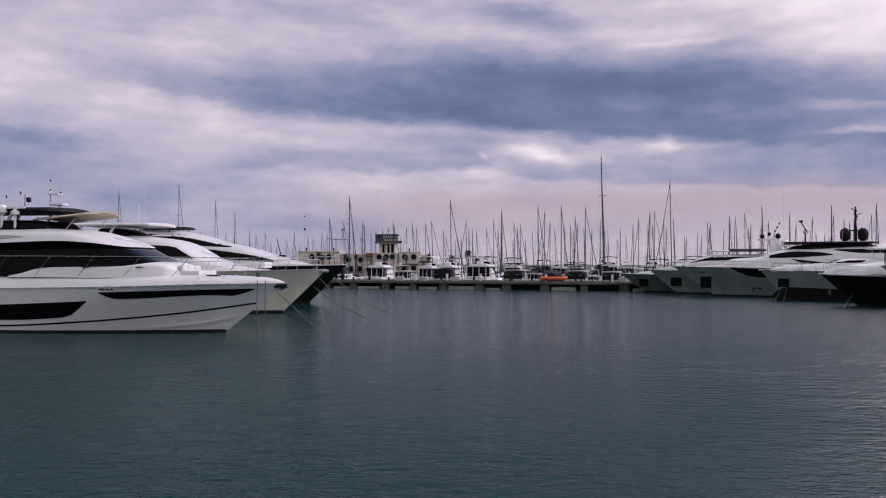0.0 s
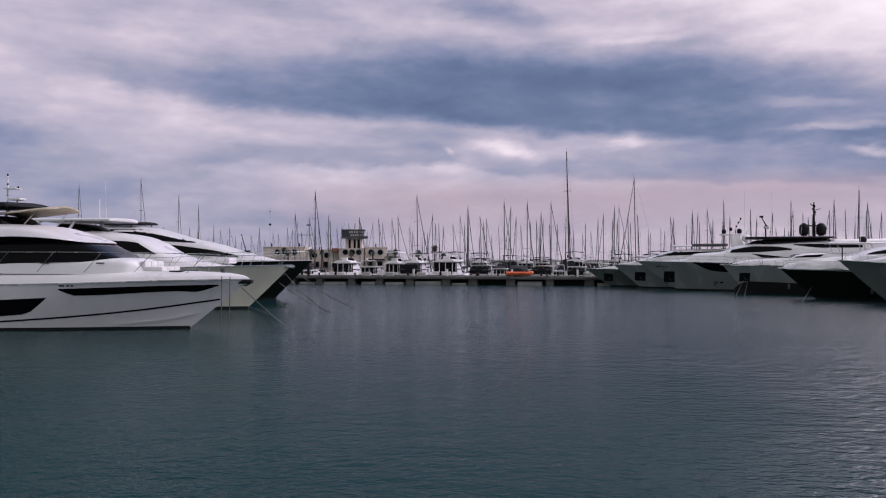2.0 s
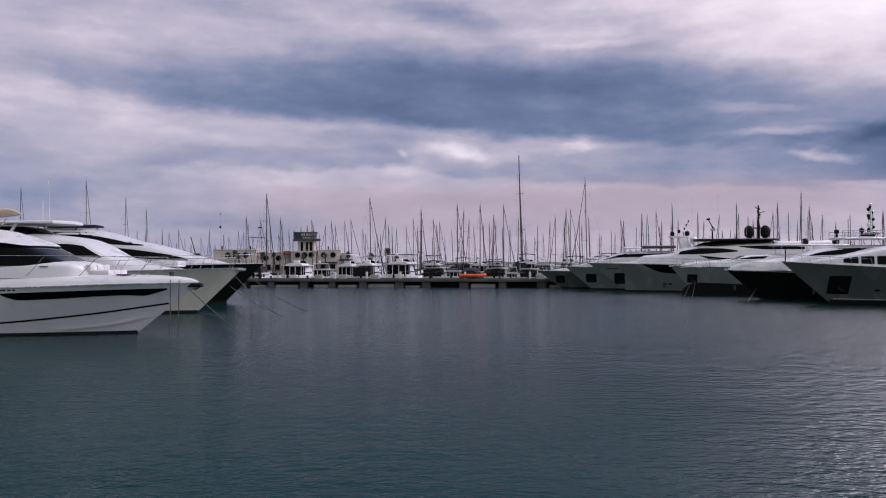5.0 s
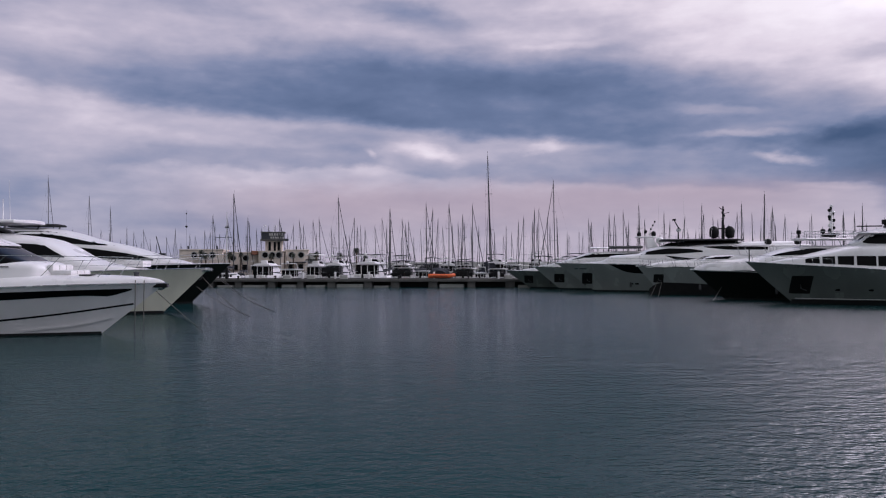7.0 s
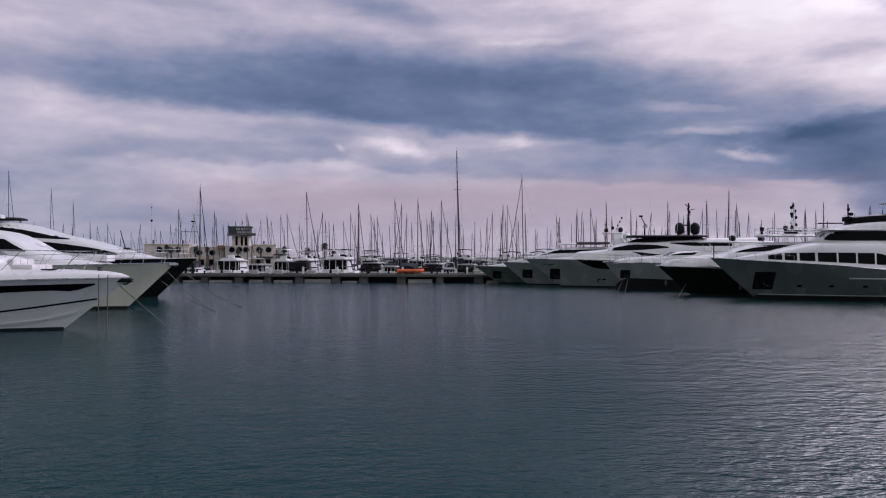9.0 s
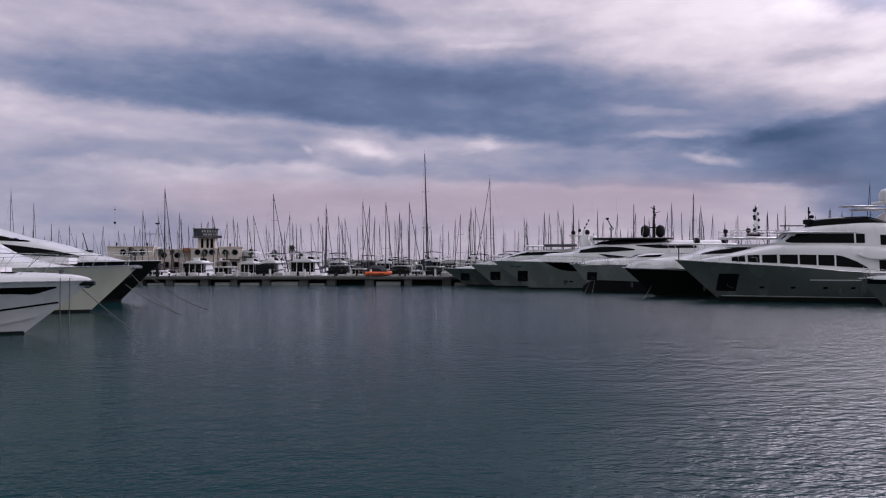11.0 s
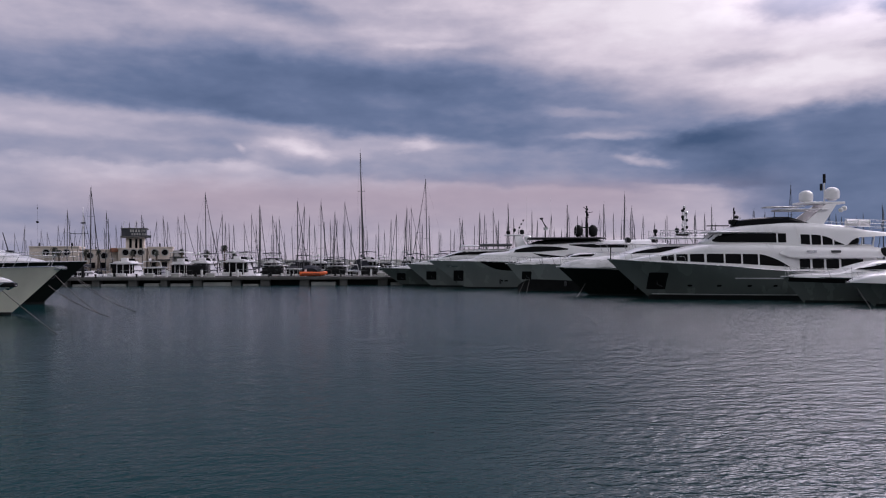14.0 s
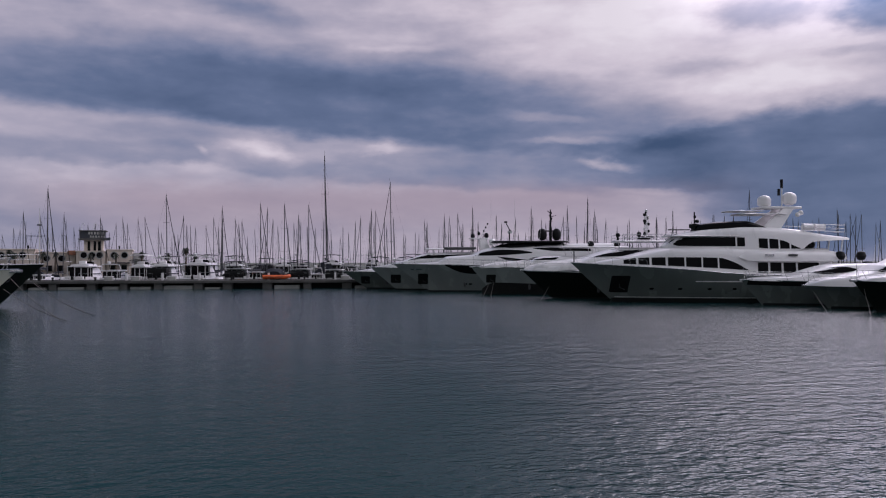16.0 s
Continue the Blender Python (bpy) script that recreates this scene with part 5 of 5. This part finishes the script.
# ---- motor boats moored behind the pier ----
def cruiser(x, wide, deck, cabin_top, fly, canopy, label, length=11.0, dark=False, arch=False, turn=0.0, hull=None):
    """A motor boat with its stern to the pier."""
    b = tagged(place(new("cabin_cruiser"), on_pier(x, 4.2 + length, 0, 90 + turn)), label, "motorboat", "boats along the pier")
    w = make_hull(length, wide, [(0, deck + 0.5), (length * 0.5, deck + 0.1), (length, deck)], 1.4, 0.55, 2.4, 1.6)
    part("hull", hull_mesh(w, 7, 14), hull or GEL, b)
    part("deck", deck_mesh(w, 0.05, 10), GEL, b)
    u1 = length * 0.74
    hw = wide * 0.42
    cab = make_house([(length * 0.2, deck + 0.5), (length * 0.32, deck + 0.9), (length * 0.42, cabin_top), (u1, cabin_top)], [(length * 0.2, deck), (u1, deck)], [(length * 0.2, 0.4), (length * 0.32, hw * 0.86), (u1, hw * 0.97)], 0.20, 0.42)
    part("cabin", house_mesh(cab, 16, 6), GEL, b)
    panes(b, cab, [(length * 0.42, cabin_top - 0.2), (u1 - 0.2, cabin_top - 0.2)], [(length * 0.42, deck + 0.75), (u1 - 0.2, deck + 0.75)], n=6, m=1)
    part("cabin_door", box(-u1 - 0.05, -u1 + 0.02, -hw * 0.9, hw * 0.9, deck + 0.1, cabin_top - 0.14, 0.02), GLASS, b, "dark glazed cabin door")
    for s in (1, -1):
        part("coaming", box(-length + 0.1, -u1, s * wide * 0.40 - 0.1, s * wide * 0.40 + 0.1, deck - 0.1, deck + 0.45, 0.05), GEL, b)
    part("transom", box(-length - 0.04, -length + 0.1, -wide * 0.42, wide * 0.42, 0.35, deck + 0.1, 0.05), hull or GEL, b)
    part("swim_platform", box(-length - 0.6, -length, -wide * 0.36, wide * 0.36, 0.28, 0.36, 0.02), TEAK, b)
    slab_top(b, length * 0.42, u1 + 0.9, hw * 1.04, cabin_top + 0.06, 0.12, GEL, "cabin_roof", 0.05)
    for s in (-0.55, 0.0, 0.5):
        part("door_frame", box(-u1 - 0.08, -u1 - 0.05, s * hw - 0.05, s * hw + 0.05, deck + 0.1, cabin_top - 0.14), GEL, b)
    top = cabin_top
    if fly:
        part("flybridge", house_mesh(make_house([(length * 0.4, cabin_top), (length * 0.46, cabin_top + 0.42), (u1 + 0.7, cabin_top + 0.36)], [(length * 0.4, cabin_top - 0.08), (u1 + 0.7, cabin_top - 0.05)], [(length * 0.4, hw * 0.5), (length * 0.48, hw * 0.72), (u1 + 0.7, hw * 0.78)], 0.16, 0.45), 12, 6), GEL, b)
        top = cabin_top + 0.36
        part("windscreen", house_mesh(make_house([(length * 0.46, top), (length * 0.49, top + 0.32), (length * 0.58, top + 0.36)], [(length * 0.46, top - 0.1), (length * 0.58, top - 0.1)], [(length * 0.46, hw * 0.4), (length * 0.58, hw * 0.66)], 0.1), 8, 5), GLASS, b, "dark flybridge windscreen")
        part("helm_seat", box(-u1 + 0.4, -u1 + 0.9, -0.5, 0.5, top, top + 0.45, 0.08), GEL, b)
        for s in (1, -1):
            part("rail", tube([(-u1 - 1.0, s * hw, top + 0.35), (-u1 + 1.2, s * hw, top + 0.35)], 0.025, 5), STEEL, b)
    if canopy is not None:
        zt = top + (1.35 if fly else 1.0)
        u0, u2 = (length * 0.5, u1 + 0.8) if fly else (u1 - 0.6, length - 0.5)
        slab_top(b, u0, u2, hw * 1.02, zt, 0.09, canopy, "bimini", 0.14, "canvas bimini on a steel frame")
        for u in (u0 + 0.3, u2 - 0.2):
            for s in (1, -1):
                part("bimini_frame", tube([(-(u0 + u2) / 2, s * hw * 0.98, top - (0 if fly else cabin_top - deck - 0.4)), (-u, s * hw * 0.97, zt)], 0.025, 5), STEEL, b)
    # black block painted in place of the shade inside an open cockpit
    if dark:
        part("cockpit_cover", box(-length + 0.2, -u1, -wide * 0.38, wide * 0.38, deck + 0.25, cabin_top - 0.25, 0.12), BLACK, b, "black block standing in for the shade of the open cockpit")
    if arch:
        part("radar_arch", tube([(-u1 - 0.2, hw, top), (-u1 - 0.6, hw * 0.85, top + 0.9), (-u1 - 0.6, -hw * 0.85, top + 0.9), (-u1 - 0.2, -hw, top)], 0.07, 6), GEL, b)
        dome(b, u1 + 0.6, 0.2, top + 0.92, 0.22, GEL)
        pole(b, u1 + 0.6, -0.5, top + 0.9, top + 2.2, 0.02, GEL, "antenna")
    for s in (1, -1):
        part("fender", lathe([(0.03, 0), (0.11, 0.06), (0.11, 0.42), (0.03, 0.5)], (-length * 0.8, s * (wide * 0.5 + 0.06), 0.35), 8), RUBBER if s > 0 else GEL, b)
    for s in (1, -1):
        part("stern_rail", tube([(-u1 - 0.2, s * wide * 0.40, deck + 0.4), (-u1 - 0.3, s * wide * 0.40, deck + 0.95), (-length + 0.15, s * wide * 0.40, deck + 0.9), (-length + 0.1, s * wide * 0.16, deck + 0.9), (-length + 0.1, s * wide * 0.16, deck)], 0.022, 5), STEEL, b)
        part("cockpit_post", tube([(-u1 - 0.85, s * hw * 0.92, deck + 0.3), (-u1 - 0.8, s * hw * 0.92, cabin_top + 0.02)], 0.03, 5), GEL, b)
    part("cockpit_seat", box(-length + 0.25, -length + 0.8, -wide * 0.3, wide * 0.3, deck + 0.1, deck + 0.5, 0.08), WHITECLOTH, b)
    part("outboard", house_mesh(make_house([(length - 0.02, deck + 0.1), (length + 0.1, deck + 0.55), (length + 0.4, deck + 0.5)], [(length - 0.02, deck - 0.3), (length + 0.4, deck - 0.3)], [(length - 0.02, 0.14), (length + 0.4, 0.16)], 0.1), 6, 5), BLACK, b, "black outboard cowl")
    part("passerelle", box(-length - 1.5, -length + 0.1, -wide * 0.30, -wide * 0.30 + 0.32, deck + 0.02, deck + 0.07, 0.01), TEAK, b)
    part("rail", tube([(-length * 0.2, wide * 0.30, deck + 0.95), (-0.2, 0, deck + 1.2), (-length * 0.2, -wide * 0.30, deck + 0.95)], 0.02, 5), STEEL, b)
    return b


cruiser(-23.9, 2.6, 0.9, 1.9, False, None, "small white day cruiser", 7.5)
cruiser(-18.4, 4.2, 1.2, 3.1, True, None, "white trawler yacht with an open upper helm", 12, arch=False)
cruiser(-13.9, 3.3, 1.0, 2.5, False, None, "white cabin cruiser with raked cabin", 9.5, arch=True)
cruiser(-10.1, 3.1, 1.2, 3.0, True, WHITECLOTH, "white flybridge cruiser with pale canopy", 10.5)
cruiser(-7.0, 3.5, 1.2, 3.1, True, None, "motor cruiser with dark open cockpit", 11, dark=True, arch=True)
cruiser(-2.0, 4.6, 1.3, 3.3, True, None, "broad white flybridge cruiser with radar arch", 12.5, arch=True)
cruiser(3.7, 3.6, 1.2, 2.7, False, NAVY, "white cruiser with a dark bimini", 10.5, dark=True)
cruiser(6.6, 2.6, 1.0, 2.2, False, NAVY, "small open cruiser with a dark bimini", 8)
cruiser(12.9, 3.6, 1.2, 2.6, False, NAVY, "white sports cruiser with dark bimini and open cockpit", 11, dark=True)
cruiser(15.3, 2.0, 0.9, 1.9, False, None, "small white fishing boat", 6.5, arch=True)
cruiser(17.8, 3.2, 1.1, 2.5, False, WHITECLOTH, "white fishing cruiser with open wheelhouse", 10, dark=True)
cruiser(20.6, 2.6, 0.9, 1.9, False, None, "small white day boat", 7)
for x, wd in ((-29.0, 3.4), (-33.5, 3.0), (-38.0, 3.6)):
    cruiser(x, wd, 1.1, 2.6, True, None, "white cabin cruiser moored stern to", 10)
for x, wd in ((24.5, 3.2), (28.5, 3.0), (33.0, 3.5)):
    cruiser(x, wd, 1.1, 2.6, True, NAVY, "white cabin cruiser moored stern to", 10)

row = random.Random(23)
for k in range(16):
    x = -30 + 4.1 * k + row.uniform(-1, 1)
    ln = row.uniform(9, 12)
    c = cruiser(x, row.uniform(3.0, 4.0), row.uniform(1.1, 1.5), row.uniform(2.9, 3.4), row.random() < 0.6, row.choice((None, NAVY, WHITECLOTH, NAVY)), "cabin cruiser in the second row of berths", ln, dark=row.random() < 0.5, arch=row.random() < 0.6, hull=row.choice((None, None, DARKHULL)))
    c.matrix_basis = on_pier(x, 34 + ln + row.uniform(-2, 4), 0, 90 + row.uniform(-5, 5))

# a sailing yacht with a long navy sail cover, its stern towards the pier
sy = tagged(place(new("sailing_yacht"), on_pier(9.2, 16, 0, 90)), "sailing yacht under a long navy boom cover", "sailboat", "boats along the pier")
w = make_hull(12, 3.7, [(0, 1.5), (12, 1.15)], 1.3, 0.6, 2.3, 1.6)
part("hull", hull_mesh(w, 7, 14), DARKHULL, sy)
part("deck", deck_mesh(w, 0.04, 10), TEAK, sy)
part("sprayhood", house_mesh(make_house([(7.2, 1.5), (7.7, 2.3), (9.2, 2.4)], [(7.2, 1.3), (9.2, 1.3)], [(7.2, 0.9), (9.2, 1.5)], 0.2, 0.5), 10, 6), NAVY, sy, "navy sprayhood")
part("cockpit_cover", house_mesh(make_house([(8.8, 2.2), (10.2, 2.75), (11.8, 2.3)], [(8.8, 1.2), (11.8, 1.2)], [(8.8, 1.5), (10.2, 1.8), (11.8, 1.5)], 0.3, 0.6), 10, 6), NAVY, sy, "navy cockpit tent")

# an orange inflatable lies on the pier's edge
dinghy = tagged(place(new("inflatable_dinghy"), on_pier(8.3, 0.55, 1.60, 0)), "bright orange inflatable dinghy lying on the pier", "dinghy")
for y in (0.0, 1.3):
    part("tube", tube([(0, y, 0), (0.5, y, 0), (2.8, y, 0), (3.3, y + (0.25 if y == 0 else -0.25), 0.08), (3.6, 0.65, 0.14)], 0.30, 10, 0.24), ORANGE, dinghy)
part("floor", box(0.1, 3.0, 0.1, 1.2, -0.28, -0.2, 0.02), RUBBER, dinghy)
part("transom", box(0.1, 0.2, 0.2, 1.1, -0.25, 0.3, 0.02), RUBBER, dinghy)
for z in (-0.1, 0.05):
    part("grab_line", tube([(0.3, -0.31, z), (1.5, -0.33, z - 0.04), (2.8, -0.31, z)], 0.02, 5), RUBBER, dinghy)

# bollards, service posts and lamp posts on the pier
post_rng = random.Random(11)
for x in np.arange(-42, 30, 4.6):
    xx = float(x) + post_rng.uniform(-0.8, 0.8)
    if post_rng.random() < 0.6:
        t = tagged(place(new("service_post"), on_pier(xx, 2.4, 1.18)), "slim pale service post on the pier", "service post", "posts on the pier")
        part("post", box(-0.14, 0.14, -0.12, 0.12, 0, 1.0, 0.04), GEL, t)
        part("cap", lathe([(0.18, 0), (0.16, 0.1), (0.02, 0.16)], (0, 0, 1.0), 10), RUBBER, t)
    else:
        t = tagged(place(new("bollard"), on_pier(xx, 0.6, 1.18)), "squat dark iron bollard on the pier", "bollard", "bollards on the pier")
        part("bollard_body", lathe([(0.16, 0), (0.11, 0.1), (0.11, 0.3), (0.2, 0.36), (0.18, 0.46), (0.02, 0.5)], (0, 0, 0), 12), BLACK, t)
    if post_rng.random() < 0.35:
        t = tagged(place(new("dock_box"), on_pier(xx + 1.4, 1.9, 1.18)), "pale dock locker on the pier", "locker", "lockers on the pier")
        part("body", box(-0.55, 0.55, -0.3, 0.3, 0, 0.5, 0.04), PALECON, t)
        part("lid", box(-0.58, 0.58, -0.33, 0.33, 0.504, 0.58, 0.03), GEL, t)
t = tagged(place(new("mooring_pile"), on_pier(-21.6, 0.9, 1.18)), "dark wooden mooring pile by the pier", "pile")
part("pile_body", lathe([(0.22, -0.4), (0.22, 1.6), (0.05, 1.75)], (0, 0, 0), 10), BLACK, t)

# ---- harbour office and its tower ----
office = tagged(place(new("harbour_office"), pose(0, 150, 0, 0, 0, 0)), "low ochre harbour office with round windows", "building")
tagged(part("ground_west", box(-60, 16, 148, 230, -1, 1.2, 0.05), CONCRETE), "concrete quay under the harbour office", "quay", kind="structure")


def wing(x0, x1, y0, y1, h, mat, windows, parapet=True):
    part("wall", box(x0, x1, y0, y1, 1.2, h, 0.02), mat, office)
    if parapet:
        part("parapet", box(x0 - 0.12, x1 + 0.12, y0 - 0.12, y1 + 0.12, h + 0.002, h + 0.22, 0.03), mat, office)
    for x, z in windows:
        n = part("round_window", lathe([(0.0, 0.0), (0.48, 0.0), (0.5, 0.03), (0.5, 0.10)], (0, 0, 0), 24), GLASS, office, "dark round window")
        n.matrix_basis = pose(x, y0 - 0.02, z, 90, 0, 0)
        bm = bmesh.new()
        add_lathe(bm, [(0.5, 0), (0.66, 0.0), (0.66, 0.1), (0.5, 0.1), (0.5, 0.0)], (0, 0, 0), 24)
        f = part("window_frame", bm, PALECON, n)


wing(-27.2, -19.6, 0, 9, 5.8, RENDERWALL, [(-24.6, 4.95), (-23.1, 4.95), (-21.4, 4.95)])
wing(-19.4, -13.4, 1.5, 9, 5.3, RENDERWALL, [(-17.9, 4.4), (-15.6, 4.4)])
wing(-13.2, -8.6, 0.2, 9, 5.5, RENDERWALL, [(-12.0, 4.95), (-10.7, 4.95), (-9.5, 4.95)])
wing(-8.4, -4.2, 0.8, 9, 5.75, RENDERWALL, [(-7.2, 4.95), (-5.5, 4.95)])
wing(-4.0, -2.4, 1.2, 8, 5.1, PALECON, [])
part("roof", box(-14.6, -13.2, 0.6, 6, 5.0, 5.75, 0.1), TERRA, office, "terracotta roof end")
part("awning", box(-8.0, -4.6, -0.8, 0.7, 3.5, 3.7, 0.05), NAVY, office, "dark awning")
for x in (-26.0, -20.8, -17.0, -6.4):
    part("roof_vent", lathe([(0.12, 0), (0.12, 0.5), (0.2, 0.52), (0.02, 0.7)], (x, 2.0, 6.0 if x < -19.6 else 5.3 if x < -13 else 5.95), 8), BLACK, office)
for x in np.arange(-26.4, -4.4, 1.7):
    if (-13.2 < x < -8.4):
        continue
    part("window", box(float(x), float(x) + 0.9, -0.04 if x < -19.6 else 0.7, 0.10 if x < -19.6 else 1.6, 2.2, 3.2, 0.02), GLASS, office)

tower = tagged(place(new("control_tower"), pose(-10.6, 153, 0, 0, 0, 0)), "squat port control tower with dark lookout cabin", "tower")
part("shaft", box(-1.5, 1.6, -1.4, 1.6, 1.2, 7.6, 0.04), RENDERWALL, tower)
for x in (-0.9, 0.05, 0.75):
    part("slit_window", box(x, x + 0.42, -1.46, -1.2, 5.4, 7.4, 0.02), GLASS, tower)
part("cabin_floor", box(-2.35, 2.2, -2.2, 2.2, 7.604, 7.85, 0.04), CONCRETE, tower)
part("lookout_cabin", box(-2.1, 1.9, -1.9, 2.0, 7.854, 9.1, 0.04), SIGN, tower)
for k in range(6):
    part("mullion", box(-2.0 + k * 0.75, -1.92 + k * 0.75, -1.96, -1.9, 7.95, 9.0), RUBBER, tower)
part("cabin_roof", box(-2.3, 2.15, -2.1, 2.2, 9.104, 9.28, 0.04), CONCRETE, tower)
# unreadable lettering as plain bars
for row, (z0, z1, xs) in enumerate(((8.55, 9.0, (-0.75, -0.35, 0.15, 0.6, 1.05, 1.5)), (8.0, 8.35, (-0.5, -0.1, 0.35, 0.75, 1.2, 1.6)))):
    for x in xs:
        part("letter_bar", box(x, x + 0.28, -2.02, -1.965, z0, z1), PALECON, tower)
part("sign_plate", box(1.2, 2.8, -2.1, -2.03, 7.55, 8.0, 0.02), SIGN, tower)
for x in (-1.8, 0.1):
    part("lamp_hook", tube([(x, -1.6, 9.2), (x, -1.6, 10.2), (x + 0.2, -1.6, 10.5), (x + 0.42, -1.6, 10.4), (x + 0.45, -1.6, 10.0)], 0.05, 6), GEL, tower)

# day signals on a thin staff over the office roof
sb = tagged(place(new("signal_staff"), pose(-26.3, 152, 5.9, 0, 0, 0)), "thin staff with two dark signal balls", "staff")
part("staff", tube([(0, 0, 0), (0, 0, 7.4)], 0.013, 5), ALLOY, sb)
for z, rad in ((4.1, 0.22), (6.6, 0.12)):
    part("signal_ball", lathe([(rad * math.sin(a), rad * (1 - math.cos(a))) for a in np.linspace(0.02, math.pi - 0.02, 9)], (0, 0, z), 12), BLACK, sb)

# signal mast with a yard
sm = tagged(place(new("signal_mast"), pose(-18.7, 149, 0, 0, 0, 0)), "white signal mast with a cross yard", "mast")
part("pole", tube([(0, 0, 1.2), (0, 0, 12.8)], 0.14, 7, 0.05), GEL, sm)
part("yard", tube([(-2.1, 0, 8.15), (0.9, 0, 8.15)], 0.05, 6), BLACK, sm)
for x in (-0.9, 0.9):
    part("shroud", tube([(x, 0, 5.0), (0, 0, 9.6)], 0.03, 5), BLACK, sm)
part("radar", box(-0.35, 0.35, -0.2, 0.2, 9.9, 10.1, 0.03), BLACK, sm)


def palm(x, y, base, top, spread):
    p = tagged(place(new("palm_tree"), pose(x, y, base, 0, 0, post_rng.uniform(0, 360))), "short dark palm with drooping fronds", "palm", "palms by the office")
    h = top - base - spread * 0.35
    part("trunk", tube([(0, 0, 0), (0.05, 0.02, h * 0.5), (0, 0, h)], 0.20, 9, 0.15), BARK, p)
    bm = bmesh.new()
    for k in range(52):
        a, up = post_rng.uniform(0, 6.28), post_rng.uniform(-1.1, 1.4)
        ln = spread * post_rng.uniform(0.8, 1.1)
        d, side = Vector((math.cos(a), math.sin(a), 0)), Vector((-math.sin(a), math.cos(a), 0))
        prev = None
        for i in range(6):
            s = i / 5
            c = Vector((0, 0, h)) + d * ln * s * math.cos(up * 0.8) + Vector((0, 0, ln * (math.sin(up) * s - 0.75 * s * s)))
            wv = 0.11 * spread * math.sin(math.pi * min(0.98, 0.12 + 0.88 * s))
            cur = [bm.verts.new(c + side * wv - Vector((0, 0, wv * 0.5))), bm.verts.new(c), bm.verts.new(c - side * wv - Vector((0, 0, wv * 0.5)))]
            if prev:
                bm.faces.new((prev[0], prev[1], cur[1], cur[0]))
                bm.faces.new((prev[1], prev[2], cur[2], cur[1]))
            prev = cur
    part("crown", bm, PALM, p)


for x, y, top, spread in ((-23.2, 149.0, 5.9, 0.9), (-22.4, 148.8, 5.4, 0.8), (-18.2, 149.0, 5.6, 0.9), (-16.2, 148.6, 5.5, 0.7), (-10.8, 148.6, 5.2, 0.7), (-6.8, 148.4, 5.3, 0.7),
                          (-2.6, 148.4, 5.6, 0.75), (1.6, 149.0, 5.4, 0.9), (4.7, 149.0, 6.3, 0.95), (6.4, 152.0, 5.0, 0.8)):
    palm(x, y, 1.2, top, spread)

# ---- mooring lines ----
def mooring(a, b, sag, label="dark wet mooring line running into the water", r=0.024):
    a, b = Vector(a), Vector(b)
    pts = [a.lerp(b, s) - Vector((0, 0, sag * 4 * s * (1 - s))) for s in np.linspace(0, 1, 14)]
    t = tagged(new("mooring_line"), label, "mooring line", "mooring lines")
    t.location = b
    part("line", tube([p - b for p in pts], r, 6), CHAIN, t)


mooring((-9.6, 42.6, 2.85), (-6.47, 43.05, -0.1), 0.06)
mooring((-9.55, 41.15, 2.75), (-9.6, 41.25, -0.1), 0.0, "thin line hanging from the deck")
mooring((-9.2, 41.45, 2.72), (-9.25, 41.5, -0.1), 0.0, "thin line hanging from the deck")
mooring((-9.4, 58.4, 1.9), (-4.97, 54.63, -0.1), 0.25)
mooring((-9.0, 58.3, 2.6), (-5.6, 55.6, -0.1), 0.2)
mooring((-9.6, 72.8, 2.0), (-3.22, 57.78, -0.1), 0.4)
mooring((-9.6, 72.4, 2.2), (-6.55, 78.04, -0.1), 0.3)
mooring((36.6, 71.0, 1.4), (34.1, 68.2, -0.1), 0.05)
mooring((35.4, 82.2, 1.6), (33.6, 79.0, -0.1), 0.05)
mooring((35.0, 82.3, 1.6), (32.8, 79.2, -0.1), 0.05)
mooring((47.0, 47.9, 1.4), (45.36, 44.9, -0.1), 0.05)
mooring((46.6, 42.9, 1.8), (45.2, 41.0, -0.1), 0.05)
